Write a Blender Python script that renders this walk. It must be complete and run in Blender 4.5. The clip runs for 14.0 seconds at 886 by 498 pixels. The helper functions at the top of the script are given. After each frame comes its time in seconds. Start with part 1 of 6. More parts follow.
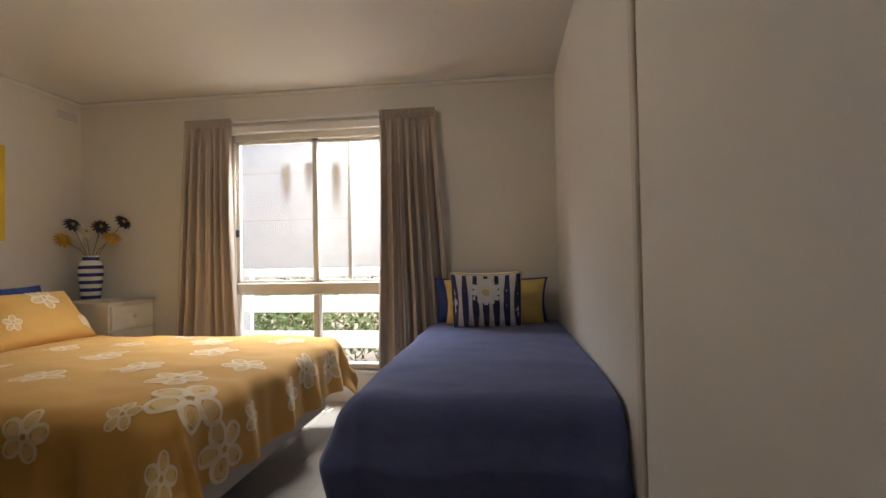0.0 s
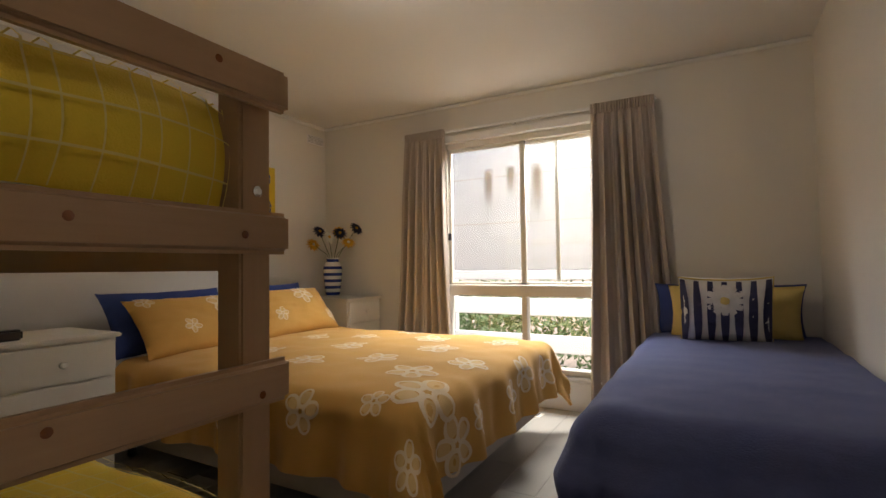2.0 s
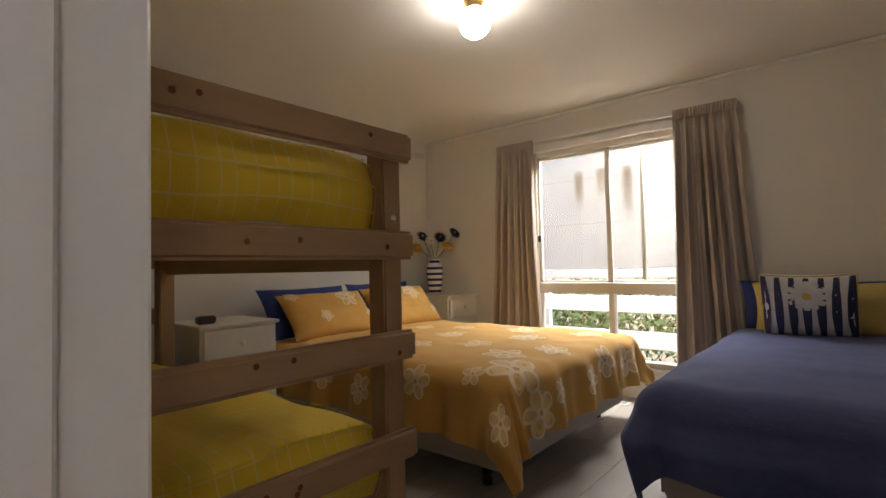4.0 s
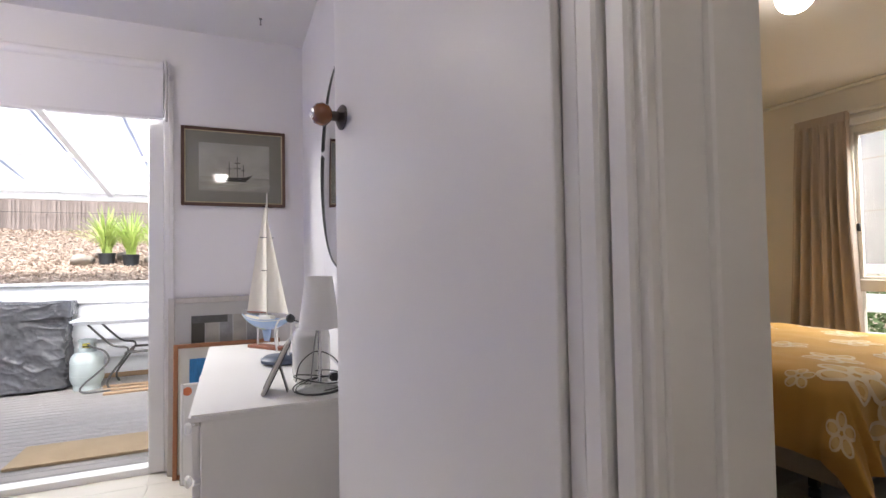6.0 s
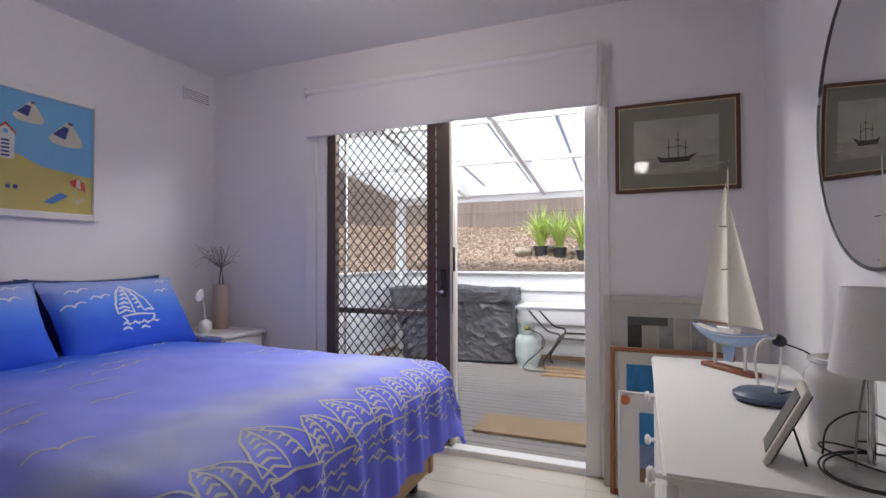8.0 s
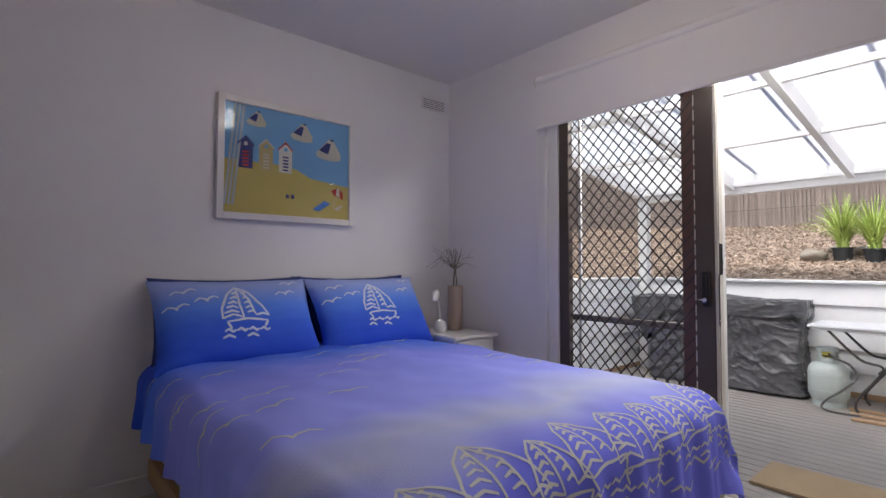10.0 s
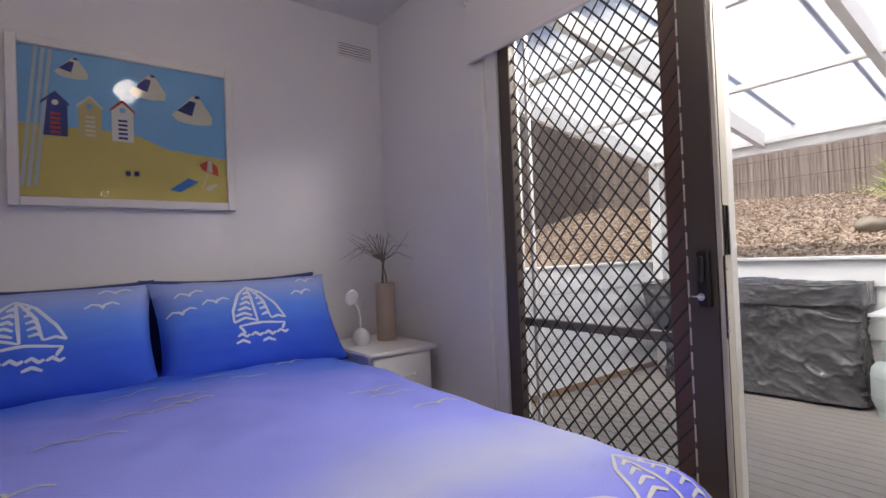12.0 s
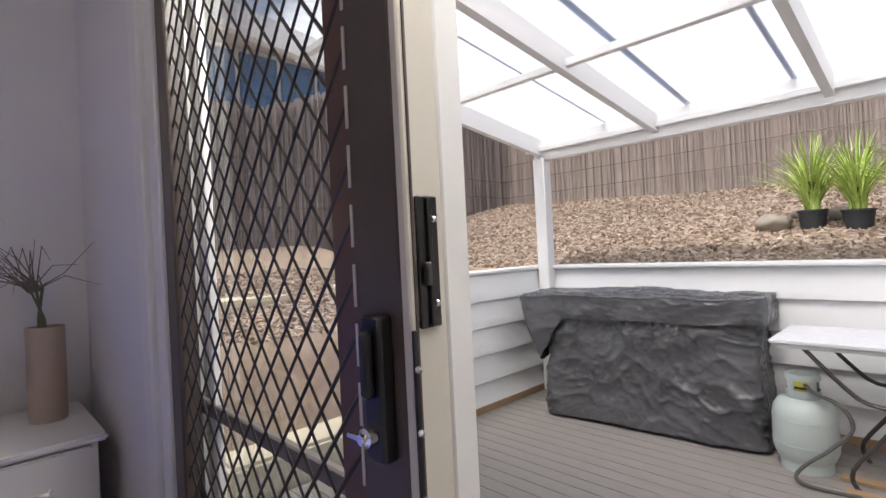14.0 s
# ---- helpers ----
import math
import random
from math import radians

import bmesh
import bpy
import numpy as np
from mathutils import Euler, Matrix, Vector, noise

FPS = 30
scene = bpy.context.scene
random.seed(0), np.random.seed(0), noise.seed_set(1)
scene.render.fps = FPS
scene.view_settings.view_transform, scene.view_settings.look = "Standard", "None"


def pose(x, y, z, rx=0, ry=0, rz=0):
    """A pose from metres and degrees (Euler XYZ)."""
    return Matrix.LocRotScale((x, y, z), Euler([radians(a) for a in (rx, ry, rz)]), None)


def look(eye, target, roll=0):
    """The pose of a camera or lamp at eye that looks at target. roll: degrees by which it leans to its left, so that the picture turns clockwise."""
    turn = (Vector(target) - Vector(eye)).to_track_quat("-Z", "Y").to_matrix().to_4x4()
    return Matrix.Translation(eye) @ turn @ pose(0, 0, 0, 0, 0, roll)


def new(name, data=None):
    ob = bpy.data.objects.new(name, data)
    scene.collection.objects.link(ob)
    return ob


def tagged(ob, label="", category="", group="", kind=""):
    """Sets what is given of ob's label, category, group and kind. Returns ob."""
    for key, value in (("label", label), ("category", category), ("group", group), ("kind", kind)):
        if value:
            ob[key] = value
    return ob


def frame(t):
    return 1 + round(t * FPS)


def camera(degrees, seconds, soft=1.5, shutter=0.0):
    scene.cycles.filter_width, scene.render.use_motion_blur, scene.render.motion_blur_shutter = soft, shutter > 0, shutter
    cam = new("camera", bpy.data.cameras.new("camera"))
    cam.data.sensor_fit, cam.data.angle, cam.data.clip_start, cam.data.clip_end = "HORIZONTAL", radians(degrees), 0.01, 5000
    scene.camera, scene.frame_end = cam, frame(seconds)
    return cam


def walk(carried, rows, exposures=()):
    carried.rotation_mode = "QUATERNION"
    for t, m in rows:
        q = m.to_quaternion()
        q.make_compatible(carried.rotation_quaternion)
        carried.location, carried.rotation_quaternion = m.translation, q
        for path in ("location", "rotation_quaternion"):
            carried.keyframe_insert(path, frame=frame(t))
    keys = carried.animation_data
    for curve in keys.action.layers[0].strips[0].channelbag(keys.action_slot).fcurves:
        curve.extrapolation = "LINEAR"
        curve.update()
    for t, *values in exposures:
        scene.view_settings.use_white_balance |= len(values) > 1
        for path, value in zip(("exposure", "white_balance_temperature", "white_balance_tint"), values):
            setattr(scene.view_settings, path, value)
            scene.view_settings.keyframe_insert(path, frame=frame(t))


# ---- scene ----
cam = camera(84.3, 14.0)
PATH = [
    (0, (0.036, 0.205, 1.067), (-0.213, 2.189, 1.108), -1.10),
    (0.5, (-0.02, 0.292, 1.063), (-0.41, 2.253, 1.108), -0.90),
    (1, (-0.08, 0.293, 1.064), (-0.648, 2.21, 1.116), -1.00),
    (1.5, (-0.115, 0.269, 1.066), (-0.905, 2.105, 1.126), -0.80),
    (2, (-0.132, 0.236, 1.066), (-1.098, 1.985, 1.132), -0.80),
    (4.3, (0.204, -0.194, 1.068), (-1.159, 1.267, 1.145), -1.40),
    (4.5, (0.245, -0.24, 1.067), (-1.178, 1.163, 1.147), -1.40),
    (5, (0.276, -0.359, 1.072), (-1.301, 0.868, 1.143), -1.40),
    (5.5, (0.207, -0.468, 1.078), (-1.51, 0.556, 1.143), -1.20),
    (6, (0.113, -0.543, 1.084), (-1.723, 0.247, 1.141), -1.00),
    (6.5, (-0.008, -0.575, 1.088), (-1.943, -0.074, 1.136), -0.70),
    (7, (-0.132, -0.573, 1.091), (-2.13, -0.489, 1.138), -0.60),
    (7.5, (-0.235, -0.62, 1.094), (-2.199, -0.991, 1.14), -0.50),
    (8, (-0.305, -0.684, 1.102), (-2.158, -1.435, 1.143), -0.10),
    (8.5, (-0.334, -0.705, 1.088), (-2.037, -1.752, 1.135), -0.10),
    (9, (-0.394, -0.74, 1.08), (-1.948, -1.998, 1.129), -0.20),
    (9.2, (-0.433, -0.752, 1.071), (-1.925, -2.083, 1.123), -0.10),
    (11.3, (-1.044, -0.986, 1.06), (-2.207, -2.613, 1.106), -1.45),
    (11.5, (-1.194, -0.999, 1.069), (-2.344, -2.635, 1.099), -1.85),
    (12, (-1.489, -1.075, 1.054), (-2.695, -2.67, 1.089), -2.25),
    (12.5, (-1.788, -1.147, 1.054), (-3.049, -2.699, 1.077), -2.55),
    (13, (-2.077, -1.197, 1.065), (-3.417, -2.681, 1.082), -2.65),
    (13.5, (-2.338, -1.252, 1.081), (-3.738, -2.68, 1.094), -2.85),
    (14, (-2.595, -1.302, 1.111), (-3.991, -2.733, 1.117), -2.85),
]
EXPOSURES = [(0.0, 1.12, 5950, 10), (2.0, 1.02, 6250, 10), (4.5, 1.08, 6250, 10), (5.0, 1.2, 6250, 10), (5.5, 1.18, 6250, 10), (6.5, 1.02, 6150, 10), (7.0, 0.87, 6280, 10), (7.5, 0.65, 6200, 10),
             (8.0, 0.37, 6230, 10), (9.0, 0.10, 6290, 10), (11.5, 0.15, 6600, 11), (12.5, 0.12, 6650, 11), (14.0, 0.05, 6550, 10)]
walk(cam, [(t, look(eye, target, roll)) for t, eye, target, roll in PATH], EXPOSURES)

# ---- light ----
world = bpy.data.worlds.new("sky")
scene.world = world
world.use_nodes = True
sky = world.node_tree.nodes.new("ShaderNodeTexSky")
sky.sky_type, sky.sun_disc = "NISHITA", False
sky.sun_elevation, sky.sun_rotation = radians(63), radians(90)
sky.dust_density, sky.ozone_density = 4.0, 1.0
background = world.node_tree.nodes["Background"]
world.node_tree.links.new(sky.outputs[0], background.inputs[0])
background.inputs[1].default_value = 0.15

sun = new("sun", bpy.data.lights.new("sun", "SUN"))
sun.data.energy, sun.data.angle, sun.data.color = 4.6, radians(25), (1.0, 0.96, 0.9)
sun.matrix_world = look((3, -1, 12), (-3, -1, 0))

# unseen area lamps added at the heads of the two openings, as extra skylight
for place_at, aim, size, watts in (((-3.20, -1.60, 2.12), (-1.6, -1.60, 1.75), (1.2, 0.25), 54.0), ((-1.37, 4.12, 2.25), (-1.37, 3.1, 1.2), (1.4, 0.25), 80.0)):
    day = new("daylight_fill", bpy.data.lights.new("daylight_fill", "AREA"))
    day.data.shape, day.data.size, day.data.size_y = "RECTANGLE", *size
    day.data.energy, day.data.color = watts, (1.0, 0.97, 0.93)
    day.matrix_world = look(place_at, aim)


# ---- materials ----
def material(name, colour, rough=0.6, metal=0.0, vary=0.12, scale=6.0, bump=0.15, grain=90.0, coat=0.0, stretch=(1, 1, 1), dark=None, emit=None, sheen=0.0):
    m = bpy.data.materials.new(name)
    m.use_nodes = True
    n, k = m.node_tree.nodes, m.node_tree.links
    b = n["Principled BSDF"]
    tc, mp, ob = n.new("ShaderNodeTexCoord"), n.new("ShaderNodeMapping"), n.new("ShaderNodeObjectInfo")
    mp.inputs["Scale"].default_value = stretch
    k.new(tc.outputs["Object"], mp.inputs["Vector"])
    big, fine = n.new("ShaderNodeTexNoise"), n.new("ShaderNodeTexNoise")
    big.inputs["Scale"].default_value, big.inputs["Detail"].default_value = scale, 5.0
    fine.inputs["Scale"].default_value, fine.inputs["Detail"].default_value = grain, 3.0
    big.noise_dimensions = "4D"
    k.new(ob.outputs["Random"], big.inputs["W"])
    for t in (big, fine):
        k.new(mp.outputs[0], t.inputs["Vector"])
    mix = n.new("ShaderNodeMix")
    mix.data_type = "RGBA"
    low = dark or tuple(c * (1 - 2 * vary) for c in colour)
    high = tuple(min(1.0, c * (1 + vary)) for c in colour)
    mix.inputs["A"].default_value, mix.inputs["B"].default_value = (*low, 1), (*high, 1)
    add = n.new("ShaderNodeMath")
    add.operation = "MULTIPLY_ADD"
    add.inputs[1].default_value = 0.35
    k.new(fine.outputs["Fac"], add.inputs[0])
    sub = n.new("ShaderNodeMath")
    sub.operation = "MULTIPLY"
    sub.inputs[1].default_value = 0.75
    k.new(big.outputs["Fac"], sub.inputs[0])
    k.new(sub.outputs[0], add.inputs[2])
    k.new(add.outputs[0], mix.inputs["Factor"])
    k.new(mix.outputs["Result"], b.inputs["Base Color"])
    bp = n.new("ShaderNodeBump")
    bp.inputs["Strength"].default_value, bp.inputs["Distance"].default_value = bump, 0.004
    k.new(fine.outputs["Fac"], bp.inputs["Height"])
    k.new(bp.outputs[0], b.inputs["Normal"])
    b.inputs["Roughness"].default_value, b.inputs["Metallic"].default_value = rough, metal
    b.inputs["Coat Weight"].default_value, b.inputs["Coat Roughness"].default_value = coat, 0.04
    if sheen:
        b.inputs["Sheen Weight"].default_value, b.inputs["Sheen Roughness"].default_value = sheen, 0.4
        b.inputs["Sheen Tint"].default_value = (*(0.5 + 0.5 * c for c in colour), 1)
    if emit:
        b.inputs["Emission Color"].default_value, b.inputs["Emission Strength"].default_value = (*emit[:3], 1), emit[3]
    return m


def wood(name, light, dark, along="x", rough=0.45):
    m = material(name, light, rough, scale=3.0, grain=40.0, bump=0.2, dark=dark, stretch=tuple(0.12 if a == along else 1.6 for a in "xyz"))
    return m


def glass(name, shine=0.035):
    m = bpy.data.materials.new(name)
    m.use_nodes = True
    n, k = m.node_tree.nodes, m.node_tree.links
    out, lw, mx = n["Material Output"], n.new("ShaderNodeLayerWeight"), n.new("ShaderNodeMixShader")
    tr, gl, pw = n.new("ShaderNodeBsdfTransparent"), n.new("ShaderNodeBsdfGlossy"), n.new("ShaderNodeMath")
    sc = n.new("ShaderNodeMath")
    tr.inputs[0].default_value = (0.97, 0.98, 0.975, 1)
    gl.inputs["Roughness"].default_value = 0.02
    lw.inputs["Blend"].default_value = 0.5
    pw.operation, pw.inputs[1].default_value = "POWER", 5.0
    sc.operation, sc.inputs[1].default_value, sc.inputs[2].default_value = "MULTIPLY_ADD", 0.9, shine
    for a, c in ((lw.outputs["Facing"], pw.inputs[0]), (pw.outputs[0], sc.inputs[0]), (sc.outputs[0], mx.inputs[0]), (tr.outputs[0], mx.inputs[1]), (gl.outputs[0], mx.inputs[2]), (mx.outputs[0], out.inputs[0])):
        k.new(a, c)
    return m


def sheet_plastic(name):
    m = bpy.data.materials.new(name)
    m.use_nodes = True
    n, k = m.node_tree.nodes, m.node_tree.links
    out, mx = n["Material Output"], n.new("ShaderNodeMixShader")
    tl, tr = n.new("ShaderNodeBsdfTranslucent"), n.new("ShaderNodeBsdfTransparent")
    tl.inputs[0].default_value = (0.92, 0.93, 0.95, 1)
    tr.inputs[0].default_value = (0.9, 0.92, 0.95, 1)
    mx.inputs[0].default_value = 0.35
    for a, c in ((tl.outputs[0], mx.inputs[1]), (tr.outputs[0], mx.inputs[2]), (mx.outputs[0], out.inputs[0])):
        k.new(a, c)
    return m


def stain(name, colour, strength):
    """A soft-edged run of rust that fades out downwards and to its sides."""
    m = bpy.data.materials.new(name)
    m.use_nodes = True
    n, k = m.node_tree.nodes, m.node_tree.links
    tc, sp, ns = n.new("ShaderNodeTexCoord"), n.new("ShaderNodeSeparateXYZ"), n.new("ShaderNodeTexNoise")
    ns.inputs["Scale"].default_value = 5.0
    side, down, all_of, amount = (n.new("ShaderNodeMapRange") for _ in range(4))
    away = n.new("ShaderNodeMath")
    away.operation, away.inputs[1].default_value = "SUBTRACT", 0.5
    far = n.new("ShaderNodeMath")
    far.operation = "ABSOLUTE"
    for r, values in ((side, (0.5, 0.0, 0.0, 1.0)), (down, (0.0, 0.85, 0.0, 1.0)), (amount, (0.3, 0.7, 0.3, strength))):
        for key, value in zip(("From Min", "From Max", "To Min", "To Max"), values):
            r.inputs[key].default_value = value
        r.interpolation_type = "SMOOTHSTEP"
    top = n.new("ShaderNodeMapRange")
    top.inputs["From Min"].default_value, top.inputs["From Max"].default_value = 1.0, 0.85
    n.remove(all_of)
    k.new(tc.outputs["Generated"], sp.inputs[0])
    k.new(tc.outputs["Object"], ns.inputs["Vector"])
    k.new(sp.outputs["X"], away.inputs[0])
    k.new(away.outputs[0], far.inputs[0])
    k.new(far.outputs[0], side.inputs[0])
    k.new(sp.outputs["Z"], down.inputs[0])
    k.new(sp.outputs["Z"], top.inputs[0])
    k.new(ns.outputs["Fac"], amount.inputs[0])
    last = side.outputs[0]
    for other in (down, top, amount):
        mul = n.new("ShaderNodeMath")
        mul.operation = "MULTIPLY"
        k.new(last, mul.inputs[0])
        k.new(other.outputs[0], mul.inputs[1])
        last = mul.outputs[0]
    b = n["Principled BSDF"]
    b.inputs["Base Color"].default_value, b.inputs["Roughness"].default_value = (*colour, 1), 0.8
    k.new(last, b.inputs["Alpha"])
    return m


M_STAIN = stain("soft rust stain", (0.47, 0.30, 0.13), 0.36)
M_WALL1 = material("cream wall paint", (0.74, 0.70, 0.635), 0.55, vary=0.02, scale=2.0, bump=0.05, grain=160)
M_WALL2 = material("white wall paint", (0.79, 0.77, 0.78), 0.5, vary=0.02, scale=2.0, bump=0.05, grain=160)
M_CEIL = material("ceiling paint", (0.78, 0.76, 0.73), 0.6, vary=0.02, scale=2.0, bump=0.06, grain=120)
M_TRIM = material("white gloss trim paint", (0.78, 0.76, 0.74), 0.3, vary=0.02, scale=3.0, bump=0.03)
M_DOOR = material("white satin door paint", (0.80, 0.78, 0.78), 0.38, vary=0.015, scale=2.0, bump=0.04, grain=200)
M_STRIP = material("beige cover strip", (0.62, 0.56, 0.48), 0.5, vary=0.05)
M_FLOOR = material("grey washed planks", (0.40, 0.37, 0.32), 0.32, vary=0.10, scale=2.5, bump=0.10, grain=30, stretch=(2.5, 0.25, 1))
M_FLOOR2 = material("pale washed planks", (0.55, 0.51, 0.44), 0.32, vary=0.10, scale=2.5, bump=0.10, grain=30, stretch=(2.5, 0.25, 1))
M_GAP = material("dark joint", (0.06, 0.05, 0.045), 0.8)
M_ALU = material("cream aluminium", (0.62, 0.58, 0.50), 0.35, vary=0.03, bump=0.02)
M_ALUW = material("white aluminium", (0.80, 0.79, 0.77), 0.3, vary=0.02, bump=0.02)
M_BROWN = material("brown aluminium", (0.085, 0.065, 0.055), 0.38, vary=0.08, bump=0.03)
M_REDBROWN = material("red brown aluminium", (0.11, 0.058, 0.045), 0.4, vary=0.08, bump=0.03)
M_RAIL = material("grey brown aluminium", (0.20, 0.18, 0.165), 0.4, vary=0.06, bump=0.03)
M_MESH = material("dark grille wire", (0.05, 0.045, 0.045), 0.4, metal=0.3)
M_BLACK = material("black plastic", (0.015, 0.015, 0.016), 0.35, vary=0.05)
M_LATCH = material("worn black steel", (0.035, 0.034, 0.034), 0.32, metal=0.5, vary=0.4, scale=60, bump=0.1)
M_CHROME = material("chrome", (0.75, 0.75, 0.76), 0.15, metal=1.0, vary=0.03, bump=0.02)
M_GLASS = glass("window glass")
M_PICGLASS = glass("picture glazing", 0.010)
M_CURTAIN = material("taupe curtain cloth", (0.47, 0.40, 0.34), 0.9, vary=0.07, scale=5, bump=0.35, grain=300, sheen=0.25)
M_PINE = wood("varnished pine", (0.42, 0.265, 0.14), (0.28, 0.16, 0.075), "y")
M_PINEZ = wood("varnished pine upright", (0.40, 0.25, 0.13), (0.27, 0.155, 0.07), "z")
M_PINEX = wood("pale pine rail", (0.45, 0.29, 0.15), (0.30, 0.17, 0.075), "x")
M_BASE = material("beige bed base fabric", (0.50, 0.44, 0.36), 0.9, vary=0.05, bump=0.3, grain=260)
M_SHEET = material("white bed linen", (0.75, 0.72, 0.66), 0.9, vary=0.04, bump=0.3, grain=220)
M_ORANGE = material("golden yellow cotton", (0.62, 0.345, 0.075), 0.85, vary=0.06, scale=4, bump=0.25, grain=260, sheen=0.3)
M_PETAL = material("printed white petal", (0.80, 0.66, 0.44), 0.85, vary=0.04, bump=0.2, grain=260, sheen=0.4)
M_PETALIN = material("printed pale petal fill", (0.74, 0.52, 0.22), 0.85, vary=0.05, bump=0.2, grain=260, sheen=0.4)
M_NAVY = material("navy woven cotton", (0.085, 0.102, 0.245), 0.85, vary=0.18, scale=30, bump=0.6, grain=240, stretch=(0.5, 2.2, 1), sheen=0.35)
M_BLUE = material("blue pillow cotton", (0.03, 0.055, 0.22), 0.85, vary=0.08, bump=0.25, grain=240)
M_NAVYPRINT = material("navy printed stripe", (0.045, 0.045, 0.10), 0.85, vary=0.08, bump=0.25, grain=240)
M_YELLOW = material("lemon yellow cotton", (0.80, 0.57, 0.035), 0.85, vary=0.06, bump=0.3, grain=240, sheen=0.2)
M_PALEY = material("pale yellow pillow cotton", (0.68, 0.52, 0.16), 0.85, vary=0.06, bump=0.25, grain=240)
M_CHECK = material("pale check line", (0.78, 0.64, 0.20), 0.85, vary=0.05)
M_CHEST = material("cream painted chest", (0.72, 0.68, 0.60), 0.4, vary=0.03, bump=0.05)
M_CHEST2 = material("white painted chest", (0.80, 0.78, 0.76), 0.35, vary=0.02, bump=0.04)
M_CERAMIC = material("white ceramic", (0.80, 0.79, 0.76), 0.2, vary=0.02, bump=0.02, coat=0.4)
M_CERBLUE = material("cobalt glaze", (0.02, 0.04, 0.22), 0.2, vary=0.05, coat=0.4)
M_STEM = material("grey green stem", (0.16, 0.19, 0.10), 0.7)
M_WHITECLOTH = material("white felt petal", (0.78, 0.76, 0.70), 0.9)
M_YELPETAL = material("orange yellow felt petal", (0.75, 0.42, 0.03), 0.9)
M_DARKBLUE = material("midnight felt petal", (0.015, 0.02, 0.07), 0.9)
M_POSTER = material("poster yellow", (0.78, 0.55, 0.02), 0.5, vary=0.04, coat=0.2)
M_BRASS = material("brass", (0.65, 0.45, 0.16), 0.3, metal=1.0)
M_GLOBE = material("lit opal glass", (0.9, 0.85, 0.75), 0.2, emit=(1.0, 0.90, 0.77, 20.0))
M_GLOBE3 = material("lit warm opal glass", (0.9, 0.88, 0.85), 0.2, emit=(1.0, 0.88, 0.78, 34.0))
M_GLOBE2 = material("lit neutral opal glass", (0.9, 0.88, 0.85), 0.2, emit=(1.0, 0.91, 0.84, 20.0))
M_KNOB = material("polished timber knob", (0.22, 0.07, 0.02), 0.25, vary=0.2, coat=0.6)
M_BRONZE = material("dark bronze", (0.10, 0.085, 0.075), 0.35, metal=0.8)
M_PLASTER = material("grey vent slot", (0.25, 0.23, 0.21), 0.8)
M_SAIL = material("cream sailcloth", (0.74, 0.70, 0.60), 0.9, vary=0.03)
M_HULL = material("pale blue boat paint", (0.30, 0.42, 0.62), 0.3, coat=0.3)
M_HULLG = material("lime boat paint", (0.32, 0.45, 0.12), 0.3, coat=0.3)
M_REDWOOD = wood("red brown wood", (0.27, 0.09, 0.045), (0.16, 0.05, 0.025), "x")
M_FRAMEBR = wood("dark brown picture wood", (0.11, 0.05, 0.03), (0.06, 0.03, 0.02), "y")
M_TAN = wood("tan picture wood", (0.36, 0.15, 0.06), (0.25, 0.10, 0.04), "z")
M_MATBOARD = material("olive mount board", (0.26, 0.245, 0.205), 0.8, vary=0.03, coat=0.5)
M_GOLDLINE = material("gilt line", (0.60, 0.50, 0.30), 0.4)
M_SEPIA = material("sepia cloud print", (0.50, 0.47, 0.41), 0.7, vary=0.35, scale=5, grain=20, bump=0, coat=0.6)
M_SEPIASEA = material("sepia sea print", (0.42, 0.39, 0.33), 0.7, vary=0.35, scale=14, grain=50, bump=0, coat=0.6, stretch=(1, 0.3, 3))
M_SEPIADARK = material("sepia dark print", (0.06, 0.055, 0.045), 0.7, coat=0.6)
M_PRINT = material("pale printed line", (0.53, 0.53, 0.52), 0.85, vary=0.05)
M_PRINTW = material("cream printed line", (0.62, 0.66, 0.80), 0.85, vary=0.05)
M_MIRROR = material("mirror silver", (0.86, 0.87, 0.88), 0.01, metal=1.0, vary=0.0, bump=0.0)
M_DECK = material("grey decking", (0.29, 0.265, 0.245), 0.75, vary=0.14, scale=3, bump=0.5, grain=60, stretch=(3, 0.3, 3))
M_SCREEN = material("weathered limewashed panel", (0.50, 0.485, 0.475), 0.75, vary=0.16, scale=1.6, bump=0.3, grain=40)
M_LAP = material("lilac grey roofing overlap", (0.50, 0.52, 0.68), 0.4, vary=0.05)
M_BOARD = material("white painted board", (0.82, 0.82, 0.82), 0.5, vary=0.03, scale=3, bump=0.15, grain=60)
M_RAWWOOD = wood("raw timber", (0.40, 0.26, 0.15), (0.28, 0.17, 0.09), "x", 0.7)
M_ROOF = sheet_plastic("clear corrugated plastic")
M_TARP = material("charcoal tarpaulin", (0.10, 0.10, 0.107), 0.24, vary=0.2, scale=5, bump=0.0, grain=30)


